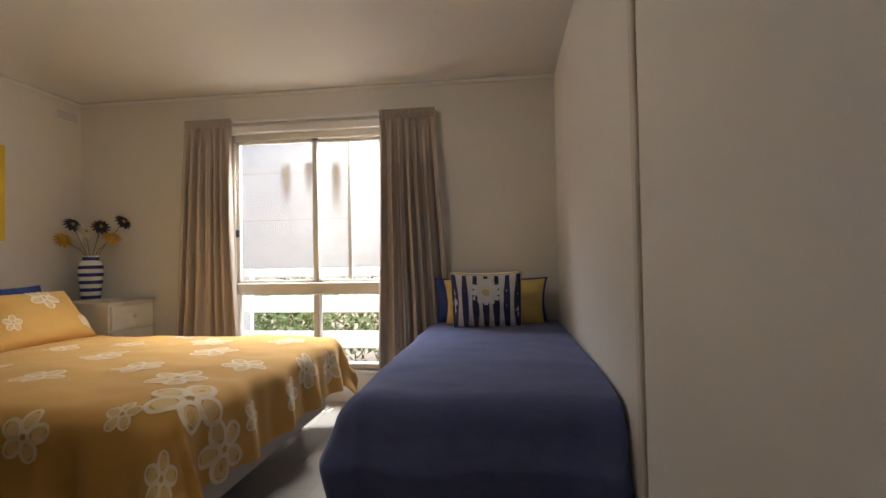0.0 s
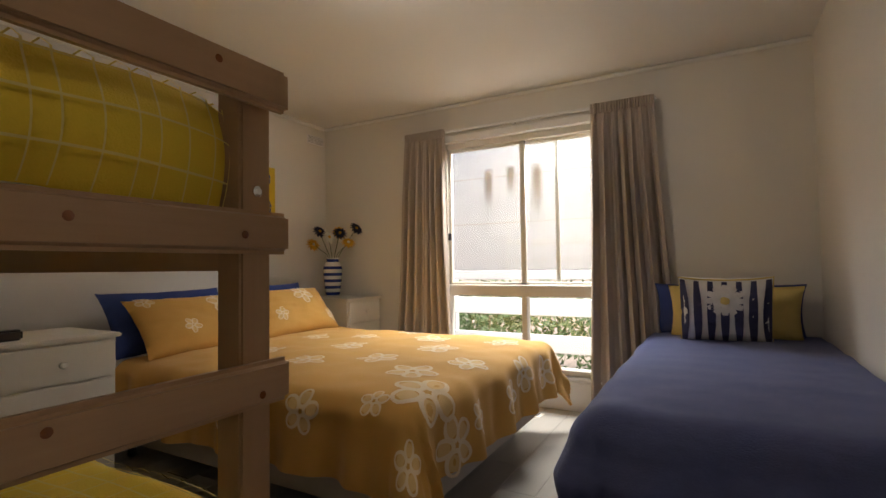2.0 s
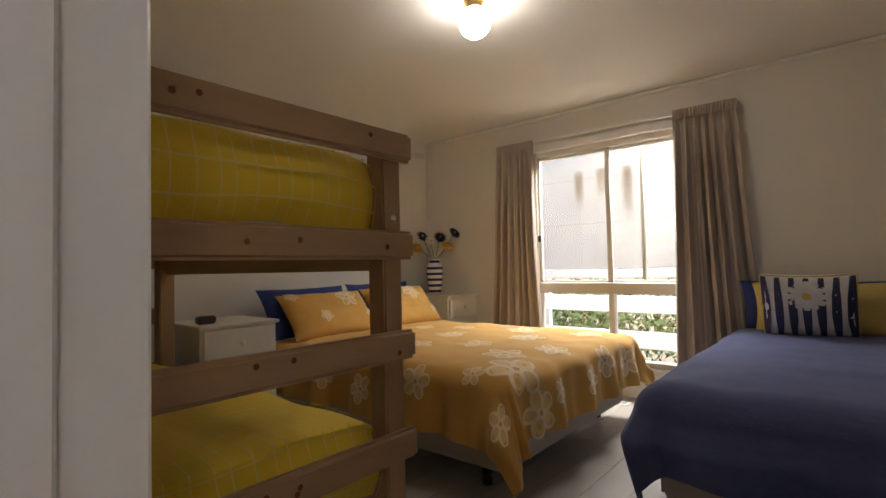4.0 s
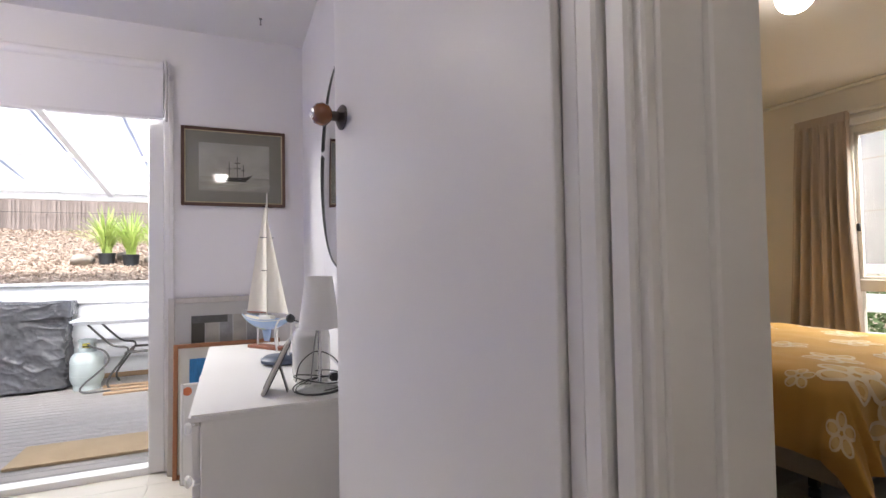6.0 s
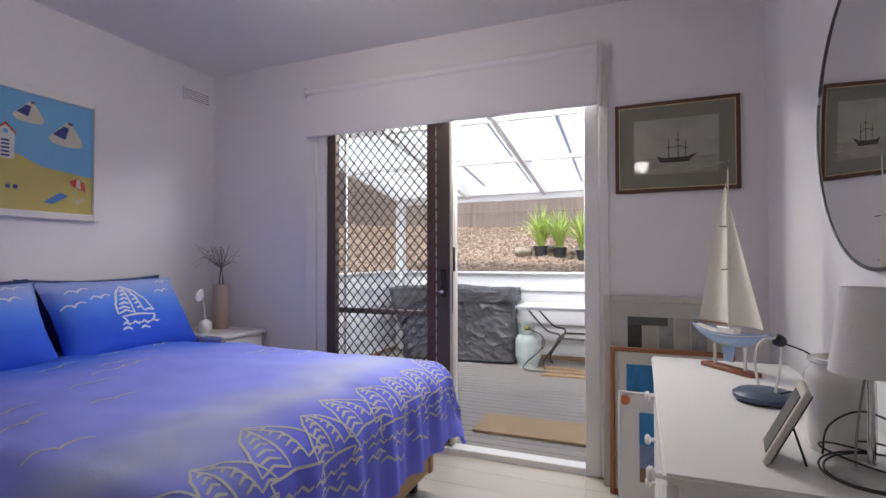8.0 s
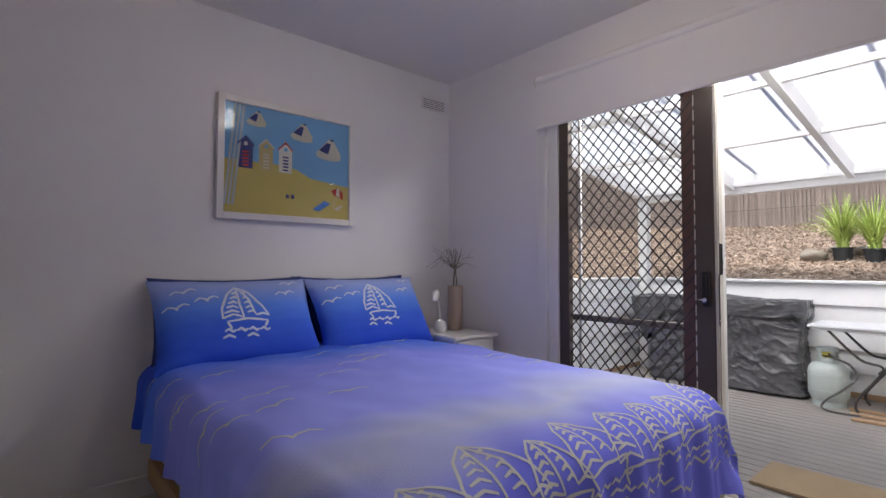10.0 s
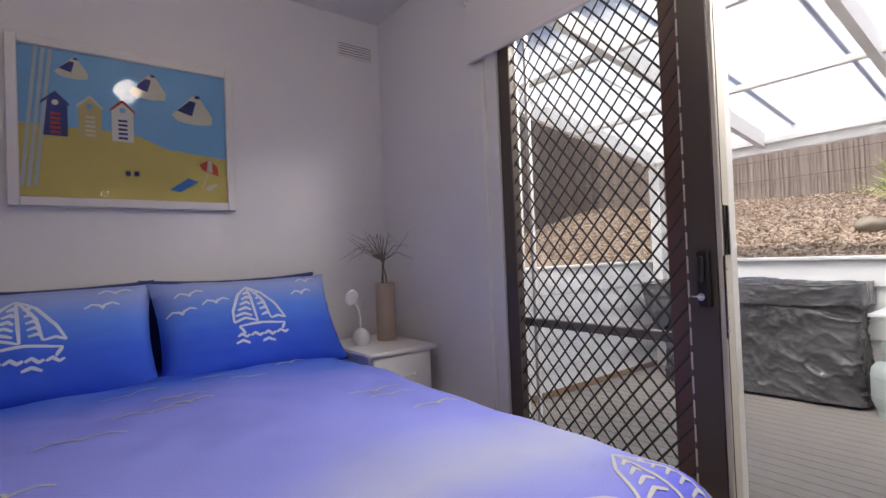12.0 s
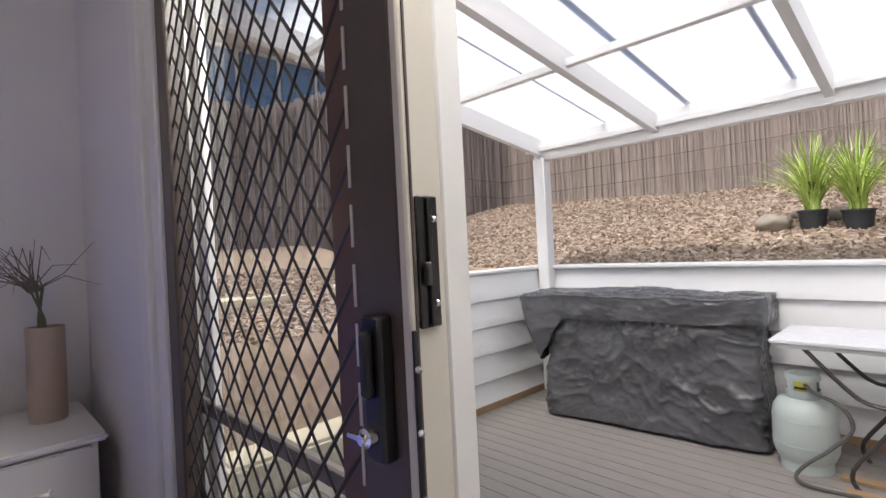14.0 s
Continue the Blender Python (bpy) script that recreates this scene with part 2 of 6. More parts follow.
def crumple(m, scale, depth):
    """Sharp folded creases, coarse and fine, as relief."""
    n, k = m.node_tree.nodes, m.node_tree.links
    tc, bp = n.new("ShaderNodeTexCoord"), n.new("ShaderNodeBump")
    last = None
    for f, w in ((1.0, 1.0), (2.7, 0.5), (6.0, 0.25)):
        ns, warp, vo, sc = n.new("ShaderNodeTexNoise"), n.new("ShaderNodeMixRGB"), n.new("ShaderNodeTexVoronoi"), n.new("ShaderNodeMath")
        ns.inputs["Scale"].default_value, ns.inputs["Detail"].default_value = scale * f * 0.6, 2.0
        warp.blend_type, warp.inputs[0].default_value = "ADD", 0.16 / f
        vo.feature, vo.inputs["Scale"].default_value = "F1", scale * f
        k.new(tc.outputs["Object"], ns.inputs["Vector"])
        k.new(tc.outputs["Object"], warp.inputs[1])
        k.new(ns.outputs["Color"], warp.inputs[2])
        k.new(warp.outputs[0], vo.inputs["Vector"])
        sc.operation, sc.inputs[1].default_value, sc.inputs[2].default_value = "MULTIPLY_ADD", w / f, 0.0
        k.new(vo.outputs["Distance"], sc.inputs[0])
        if last:
            k.new(last, sc.inputs[2])
        last = sc.outputs[0]
    bp.inputs["Strength"].default_value, bp.inputs["Distance"].default_value = 0.7, depth
    k.new(last, bp.inputs["Height"])
    k.new(bp.outputs[0], n["Principled BSDF"].inputs["Normal"])


crumple(M_TARP, 4.5, 0.055)
M_GAS = material("pale green gas bottle", (0.50, 0.56, 0.54), 0.4, vary=0.05)
M_HOSE = material("dark grey rubber hose", (0.10, 0.095, 0.09), 0.5, vary=0.1)
M_LABELY = material("yellow label", (0.70, 0.60, 0.10), 0.5)
M_TABLE = material("white plastic slat", (0.78, 0.78, 0.80), 0.45, vary=0.03)
M_STEEL = material("dark steel tube", (0.09, 0.085, 0.08), 0.4, metal=0.6)
M_MULCH = material("bark mulch", (0.34, 0.26, 0.20), 0.95, vary=0.35, scale=9, bump=0.9, grain=40)
M_CHIP = material("bark chip", (0.36, 0.26, 0.18), 0.95, vary=0.4, scale=1.0, bump=0.4)
M_FENCE = material("brushwood", (0.34, 0.285, 0.26), 0.95, vary=0.35, scale=4, bump=0.9, grain=60, stretch=(6, 6, 0.3))
M_ROCK = material("field stone", (0.30, 0.27, 0.23), 0.9, vary=0.25, bump=0.7, grain=18)
M_GRASS = material("bright strappy leaf", (0.44, 0.58, 0.14), 0.6, vary=0.25)
M_LEAF = material("green leaf", (0.09, 0.15, 0.04), 0.6, vary=0.35)
M_POT = material("black nursery pot", (0.03, 0.035, 0.04), 0.5)
M_MAT = material("coir mat", (0.37, 0.27, 0.16), 0.98, vary=0.15, bump=0.9, grain=200)
M_LIMESTONE = material("pale limestone", (0.62, 0.57, 0.44), 0.9, vary=0.12, bump=0.5, grain=25)
M_RUST = material("rust stain", (0.44, 0.34, 0.22), 0.8, vary=0.2)

M_HULL2 = material("poster blue", (0.10, 0.16, 0.42), 0.5)
M_SEPIALIGHT = material("sepia light print", (0.50, 0.47, 0.41), 0.7, vary=0.2, scale=20)
M_SEPIADARK2 = material("sepia shade print", (0.12, 0.12, 0.11), 0.7, vary=0.4, scale=30)
M_PSKY = material("printed sky blue", (0.20, 0.45, 0.76), 0.6, vary=0.12, scale=5)
M_PSAND = material("printed mustard sand", (0.60, 0.49, 0.14), 0.6, vary=0.12, scale=7)
M_PSANDL = material("printed pale sand", (0.58, 0.46, 0.20), 0.6, vary=0.1)
M_PNAVY = material("printed navy", (0.03, 0.04, 0.22), 0.6)
M_PCREAM = material("printed cream", (0.66, 0.62, 0.52), 0.6, vary=0.1, scale=20)
M_PCREAM2 = material("cream mount board", (0.68, 0.66, 0.58), 0.8, vary=0.02)
M_PRED = material("printed red", (0.55, 0.05, 0.03), 0.6)
M_PBLUE = material("printed mid blue", (0.05, 0.20, 0.60), 0.6, vary=0.2, scale=30)
M_PCURT = material("printed sheer curtain", (0.48, 0.55, 0.60), 0.6)
M_LIMED = wood("limed white wood", (0.58, 0.55, 0.50), (0.42, 0.39, 0.35), "z", 0.7)
M_PGREY = material("pale grey board", (0.50, 0.49, 0.46), 0.7, vary=0.06)
M_PGREY2 = material("grey photograph", (0.33, 0.33, 0.32), 0.6, vary=0.35, scale=14)
M_PWATER = material("printed turquoise water", (0.04, 0.25, 0.55), 0.5, vary=0.45, scale=10, stretch=(4, 4, 0.6))
M_PCLOUD = material("printed cloudy blue", (0.25, 0.33, 0.55), 0.5, vary=0.45, scale=14)
M_PROCK = material("printed rocks", (0.28, 0.16, 0.10), 0.6, vary=0.4, scale=25)
M_PBADGE = material("orange sticker", (0.62, 0.17, 0.06), 0.5)
M_CLEAR = glass("clear moulded glass")
M_SHADE = material("white lampshade cloth", (0.80, 0.79, 0.77), 0.9, vary=0.02, bump=0.2, grain=260)
M_SLATE = material("slate blue plastic", (0.06, 0.08, 0.13), 0.4)
M_TAUPE = material("taupe glaze", (0.46, 0.36, 0.28), 0.5, vary=0.05)
M_FARWALL = material("pale far render", (0.62, 0.63, 0.65), 0.7)
M_FARBLUE = material("blue grey far glazing", (0.10, 0.20, 0.36), 0.15, vary=0.2, scale=1.0)
M_DRYGRASS = material("dried grass", (0.20, 0.18, 0.14), 0.8, vary=0.3)


def two_tone(name, stops, axis, lo, hi, rough=0.85):
    """Printed cloth whose colour changes along one axis of the thing."""
    m = material(name, (0.5, 0.5, 0.5), rough, bump=0.25, grain=240)
    n, k = m.node_tree.nodes, m.node_tree.links
    tc, sp, mr, cr = n.new("ShaderNodeTexCoord"), n.new("ShaderNodeSeparateXYZ"), n.new("ShaderNodeMapRange"), n.new("ShaderNodeValToRGB")
    mr.inputs["From Min"].default_value, mr.inputs["From Max"].default_value = lo, hi
    ns = n.new("ShaderNodeTexNoise")
    ns.inputs["Scale"].default_value = 2.5
    ad = n.new("ShaderNodeMath")
    ad.operation = "MULTIPLY_ADD"
    ad.inputs[1].default_value = 0.22
    while len(cr.color_ramp.elements) < len(stops):
        cr.color_ramp.elements.new(0.5)
    for e, (p, c) in zip(cr.color_ramp.elements, stops):
        e.position, e.color = p, (*c, 1)
    k.new(tc.outputs["UV"], sp.inputs[0])
    k.new(tc.outputs["Object"], ns.inputs["Vector"])
    k.new(sp.outputs[axis], mr.inputs[0])
    k.new(ns.outputs["Fac"], ad.inputs[0])
    k.new(mr.outputs[0], ad.inputs[2])
    k.new(ad.outputs[0], cr.inputs[0])
    k.new(cr.outputs[0], n["Principled BSDF"].inputs["Base Color"])
    return m


BLUE_D, BLUE_M, LILAC, GREYL = (0.02, 0.085, 0.62), (0.06, 0.17, 0.78), (0.27, 0.30, 0.82), (0.40, 0.43, 0.66)
M_DUVET2 = two_tone("sea blue printed cotton", [(0.10, (0.17, 0.18, 0.78)), (0.24, (0.13, 0.145, 0.74)), (0.37, GREYL), (0.50, LILAC), (0.78, (0.22, 0.25, 0.80)), (0.96, BLUE_M), (1.0, BLUE_D)], "Y", 0.0, 1.0)
M_PILLOW2 = two_tone("sky to sea printed cotton", [(0.0, BLUE_D), (0.35, BLUE_D), (0.55, (0.035, 0.12, 0.68)), (0.75, (0.09, 0.23, 0.78)), (1.0, (0.30, 0.38, 0.74))], "Y", -0.1, 1.0)


# ---- mesh helpers ----
def place(name, bm, mat, parent=None, smooth=40, label="", category="", group="", kind=""):
    me = bpy.data.meshes.new(name)
    bmesh.ops.recalc_face_normals(bm, faces=bm.faces)
    bm.to_mesh(me)
    bm.free()
    for m in mat if isinstance(mat, (list, tuple)) else [mat]:
        me.materials.append(m)
    if smooth:
        me.shade_smooth()
        me.set_sharp_from_angle(angle=radians(smooth))
    ob = new(name, me)
    ob.parent = parent
    return tagged(ob, label, category, group, kind)


def part(name, bm, mat, parent, label="", smooth=40):
    return place(name, bm, mat, parent, smooth, label)


def thing(name, at, label, category, rz=0, group="", kind=""):
    ob = new(name)
    ob.matrix_world = pose(*at, 0, 0, rz)
    ob.empty_display_size = 0.1
    return tagged(ob, label, category, group, kind)


def again(ob, parent, loc=(0, 0, 0), rz=0):
    o = new(ob.name.split(".")[0], ob.data)
    o.parent = parent
    o.matrix_basis = pose(*loc, 0, 0, rz)
    if "label" in ob:
        o["label"] = ob["label"]
    return o


def box(x0, y0, z0, x1, y1, z1, bevel=0.0, bm=None, seg=1):
    own = bmesh.new()
    r = bmesh.ops.create_cube(own, size=1.0)
    for v in r["verts"]:
        v.co = Vector(((x0 + x1) / 2 + v.co.x * (x1 - x0), (y0 + y1) / 2 + v.co.y * (y1 - y0), (z0 + z1) / 2 + v.co.z * (z1 - z0)))
    if bevel:
        bmesh.ops.bevel(own, geom=list(own.edges), offset=bevel, segments=seg, affect="EDGES")
    return join(bm, own)


def join(bm, own, matrix=None):
    if matrix is not None:
        own.transform(matrix)
    if bm is None:
        return own
    me = bpy.data.meshes.new("tmp")
    own.to_mesh(me)
    own.free()
    bm.from_mesh(me)
    bpy.data.meshes.remove(me)
    return bm


def lathe(profile, seg=24, bm=None, at=(0, 0, 0)):
    own = bmesh.new()
    rings = []
    for r, z in profile:
        rings.append([own.verts.new((at[0] + r * math.cos(a), at[1] + r * math.sin(a), at[2] + z)) for a in [2 * math.pi * i / seg for i in range(seg)]])
    for a, b in zip(rings, rings[1:]):
        for i in range(seg):
            own.faces.new((a[i], a[(i + 1) % seg], b[(i + 1) % seg], b[i]))
    own.faces.new(rings[0][::-1])
    own.faces.new(rings[-1])
    return join(bm, own)


def tube(points, r=0.01, seg=8, bm=None, closed=False, flat=1.0):
    own = bmesh.new()
    pts = [Vector(p) for p in points]
    rings, n = [], len(pts)
    for i, p in enumerate(pts):
        a = pts[(i - 1) % n] if closed or i else p
        b = pts[(i + 1) % n] if closed or i < n - 1 else p
        d = (b - a).normalized()
        u = d.cross(Vector((0, 0, 1)) if abs(d.z) < 0.95 else Vector((1, 0, 0))).normalized()
        w = u.cross(d)
        rr = r[i] if isinstance(r, (list, tuple)) else r
        rings.append([own.verts.new(p + (u * math.cos(t) + w * math.sin(t) * flat) * rr) for t in [2 * math.pi * k / seg for k in range(seg)]])
    for i in range(n if closed else n - 1):
        a, b = rings[i], rings[(i + 1) % n]
        for k in range(seg):
            own.faces.new((a[k], a[(k + 1) % seg], b[(k + 1) % seg], b[k]))
    if not closed:
        own.faces.new(rings[0][::-1])
        own.faces.new(rings[-1])
    return join(bm, own)


def surface(f, nu, nv, thick=0.0, uv=True):
    """A sheet f(u, v), u and v from 0 to 1, with an optional thickness and its own flat coordinates."""
    bm = bmesh.new()
    layer = bm.loops.layers.uv.new("UVMap")
    grid = [[bm.verts.new(f(i / nu, j / nv)) for j in range(nv + 1)] for i in range(nu + 1)]
    for i in range(nu):
        for j in range(nv):
            fc = bm.faces.new((grid[i][j], grid[i + 1][j], grid[i + 1][j + 1], grid[i][j + 1]))
            for l, (a, b) in zip(fc.loops, ((i, j), (i + 1, j), (i + 1, j + 1), (i, j + 1))):
                l[layer].uv = (a / nu, b / nv)
    if thick:
        bmesh.ops.recalc_face_normals(bm, faces=bm.faces)
        bmesh.ops.solidify(bm, geom=list(bm.faces), thickness=thick)
    return bm


def stroke(f, pts, width, bm=None, lift=0.003, steps=5, toward=None):
    """A printed line: a narrow ribbon along pts (flat cloth coordinates), laid on the cloth f(s, t)."""
    own = bmesh.new()
    fine = []
    for (a, b), (c, d) in zip(pts, pts[1:]):
        fine += [(a + (c - a) * i / steps, b + (d - b) * i / steps) for i in range(steps)]
    fine.append(pts[-1])
    rows = []
    for i, (a, b) in enumerate(fine):
        p, q = fine[max(i - 1, 0)], fine[min(i + 1, len(fine) - 1)]
        dx, dy = q[0] - p[0], q[1] - p[1]
        l = math.hypot(dx, dy) or 1.0
        w = width * (0.55 + 0.45 * math.sin(math.pi * (i + 0.5) / len(fine))) / 2
        row = []
        for s in (-1, 1):
            s0, t0 = a - dy / l * w * s, b + dx / l * w * s
            o = Vector(f(s0, t0))
            nrm = (Vector(f(s0 + 0.004, t0)) - o).cross(Vector(f(s0, t0 + 0.004)) - o)
            nrm = nrm.normalized() if nrm.length > 1e-9 else Vector((0, 0, 1))
            if toward is not None and nrm.dot(toward) < 0:
                nrm = -nrm
            row.append(own.verts.new(o + nrm * lift))
        rows.append(row)
    for a, b in zip(rows, rows[1:]):
        own.faces.new((a[0], b[0], b[1], a[1]))
    return join(bm, own)


def arcs(cx, cy, rx, ry, a0, a1, n=8):
    return [(cx + rx * math.cos(radians(a0 + (a1 - a0) * i / n)), cy + ry * math.sin(radians(a0 + (a1 - a0) * i / n))) for i in range(n + 1)]


def plate(pts, at, ux, uy, off=0.0, thick=0.002, bm=None):
    """A flat cut-out: the outline pts laid in the plane at + a * ux + b * uy."""
    own = bmesh.new()
    at, ux, uy = Vector(at), Vector(ux), Vector(uy)
    nrm = ux.cross(uy).normalized()
    lo = [own.verts.new(at + ux * a + uy * b + nrm * off) for a, b in pts]
    hi = [own.verts.new(v.co + nrm * thick) for v in lo]
    own.faces.new(lo[::-1])
    own.faces.new(hi)
    for i in range(len(lo)):
        j = (i + 1) % len(lo)
        own.faces.new((lo[i], lo[j], hi[j], hi[i]))
    return join(bm, own)


def smooth_line(pts, n=5):
    """Points along a smooth curve through pts."""
    p = [Vector(a) for a in pts]
    p = [p[0]] + p + [p[-1]]
    out = []
    for a, b, c, d in zip(p, p[1:], p[2:], p[3:]):
        for i in range(n):
            t = i / n
            out.append(0.5 * (2 * b + (c - a) * t + (2 * a - 5 * b + 4 * c - d) * t * t + (3 * b - a - 3 * c + d) * t ** 3))
    return out + [p[-1]]


def rect(x0, y0, x1, y1):
    return [(x0, y0), (x1, y0), (x1, y1), (x0, y1)]


def wobble(x, y, z=0.0, k=3.0):
    return noise.noise(Vector((x * k, y * k, z * k)))


# ---- structure ----
def slab(name, b, mat, label, bevel=0.0, category="wall"):
    return place(name, box(*b, bevel=bevel), mat, None, 30, label, category, kind="structure")


H = 2.40
XW, XE, YN = -3.40, 0.42, 3.82          # first bedroom
SX, S2 = -2.91, -3.50                   # second bedroom: slider wall and head wall
# first bedroom
WIN = (-2.12, -0.62, 0.24, 2.08)
wall = box(XW - 0.12, YN, 0, WIN[0], YN + 0.14, H)
box(WIN[1], YN, 0, XE + 0.12, YN + 0.14, H, bm=wall)
box(WIN[0], YN, 0, WIN[1], YN + 0.14, WIN[2], bm=wall)
box(WIN[0], YN, WIN[3], WIN[1], YN + 0.14, H, bm=wall)
place("wall_north", wall, M_WALL1, None, 30, "cream painted plaster wall round the bedroom window", "wall", kind="structure")
slab("wall_west", (XW - 0.12, 0, 0, XW, YN, H), M_WALL1, "cream painted wall behind the double bed")
slab("wall_east", (XE, 0, 0, XE + 0.12, YN, H), M_WALL1, "cream painted wall beside the single bed")
slab("wall_panel", (XE - 0.02, 0.02, 0.0, XE - 0.002, 0.98, H - 0.004), M_WALL1, "flush cream wall panel beside the doorway", 0.003, "wall panel")
slab("trim_strip", (XE - 0.012, 1.645, 0.0, XE + 0.002, 1.69, H - 0.003), M_STRIP, "narrow beige cover strip on the wall joint", 0.004, "trim")
# shared wall with the two doorways at its corner
wall = box(-3.9, -0.15, 0, -0.26, 0, H)
box(-0.26, -0.15, 2.06, 0.42, 0, H, bm=wall)
place("wall_middle", wall, M_WALL2, None, 30, "painted wall between the two bedrooms", "wall", kind="structure")
slab("wall_middle_face", (XW, 0.0, 0, -0.30, 0.006, H - 0.004), M_WALL1, "cream paint on the bunk side of the wall")
slab("wall_hall_north", (0.42, -0.15, 0, 4.2, -0.0, H), M_WALL2, "white hallway wall")
# hallway and second bedroom
wall = box(-0.38, S2 - 0.12, 0, -0.26, -0.93, H)
box(-0.38, -0.93, 2.06, -0.26, -0.15, H, bm=wall)
place("wall_hall_west", wall, M_WALL2, None, 30, "white wall with the second bedroom's doorway", "wall", kind="structure")
slab("wall_hall_south", (-0.26, -1.35, 0, 4.2, -1.25, H), M_WALL2, "white hallway wall")
slab("wall_hall_end", (4.2, -1.35, 0, 4.3, 0.0, H), M_WALL2, "white wall closing the hallway")
slab("wall_south", (-3.028, S2 - 0.12, 0, -0.38, S2, H), M_WALL2, "white wall behind the blue bed")
OPEN = (-2.69, -0.88, 2.06)
wall = box(SX - 0.12, S2 - 0.12, -0.3, SX, OPEN[0], H)
box(SX - 0.12, OPEN[1], -0.3, SX, -0.15, H, bm=wall)
box(SX - 0.12, OPEN[0], OPEN[2], SX, OPEN[1], H, bm=wall)
place("wall_slider", wall, M_WALL2, None, 30, "white wall round the sliding door", "wall", kind="structure")
slab("ceiling", (-3.52, 0.0, H, 0.54, YN + 0.14, H + 0.1), M_CEIL, "flat off-white bedroom ceiling", category="ceiling")
slab("ceiling_south", (-3.028, S2 - 0.12, H, 4.3, 0.0, H + 0.1), M_CEIL, "flat white ceiling", category="ceiling")
slab("floor", (-3.52, -0.1, -0.12, 0.54, YN + 0.14, -0.012), M_GAP, "subfloor under the planks", category="floor")
slab("floor_south", (-3.0, S2 - 0.12, -0.12, 4.3, -0.1, -0.012), M_GAP, "subfloor under the planks", category="floor")
for n, b in (("cornice_north", (XW, YN - 0.03, H - 0.03, XE, YN, H)), ("cornice_west", (XW, 0.0, H - 0.03, XW + 0.03, YN - 0.03, H))):
    slab(n, b, M_CEIL, "small painted cornice", 0.012, "cornice")
for n, b in (("baseboard_north", (-0.60, YN - 0.014, 0, XE, YN, 0.09)), ("baseboard_west", (XW, 0.02, 0, XW + 0.014, YN - 0.02, 0.09)),
             ("baseboard_south", (-2.9, S2, 0, -0.4, S2 + 0.014, 0.09)), ("baseboard_slider", (SX, S2 + 0.02, 0, SX + 0.014, OPEN[0] - 0.02, 0.09)),
             ("baseboard_dresser", (SX + 0.02, -0.164, 0, -0.42, -0.15, 0.09))):
    slab(n, b, M_TRIM, "white painted skirting board", 0.004, "baseboard")
# door linings at the corner post
lining = box(-0.262, -0.15, 0, -0.245, 0.008, 2.06, 0.003)
box(-0.247, -0.088, 0, -0.234, -0.048, 2.06, 0.003, bm=lining)
place("door_lining", lining, M_TRIM, None, 30, "white painted lining of the first bedroom doorway", "door frame", kind="structure")
lin2 = box(-0.385, -0.165, 0, -0.25, -0.148, 2.06, 0.003)
for x0, x1, p in ((-0.352, -0.336, 0.012), (-0.332, -0.300, 0.020), (-0.294, -0.262, 0.011)):
    box(x0, -0.165 - p, 0, x1, -0.163, 2.06, 0.004, bm=lin2)
place("door_lining_south", lin2, M_TRIM, None, 30, "moulded white lining of the second bedroom doorway", "door frame", kind="structure")
slab("door_lining_far", (-0.385, -0.945, 0, -0.255, -0.928, 2.06), M_TRIM, "white painted door lining", 0.003, "door frame")
slab("door_lining_east", (0.405, -0.15, 0, 0.421, 0.004, 2.06), M_TRIM, "white painted door lining", 0.003, "door frame")


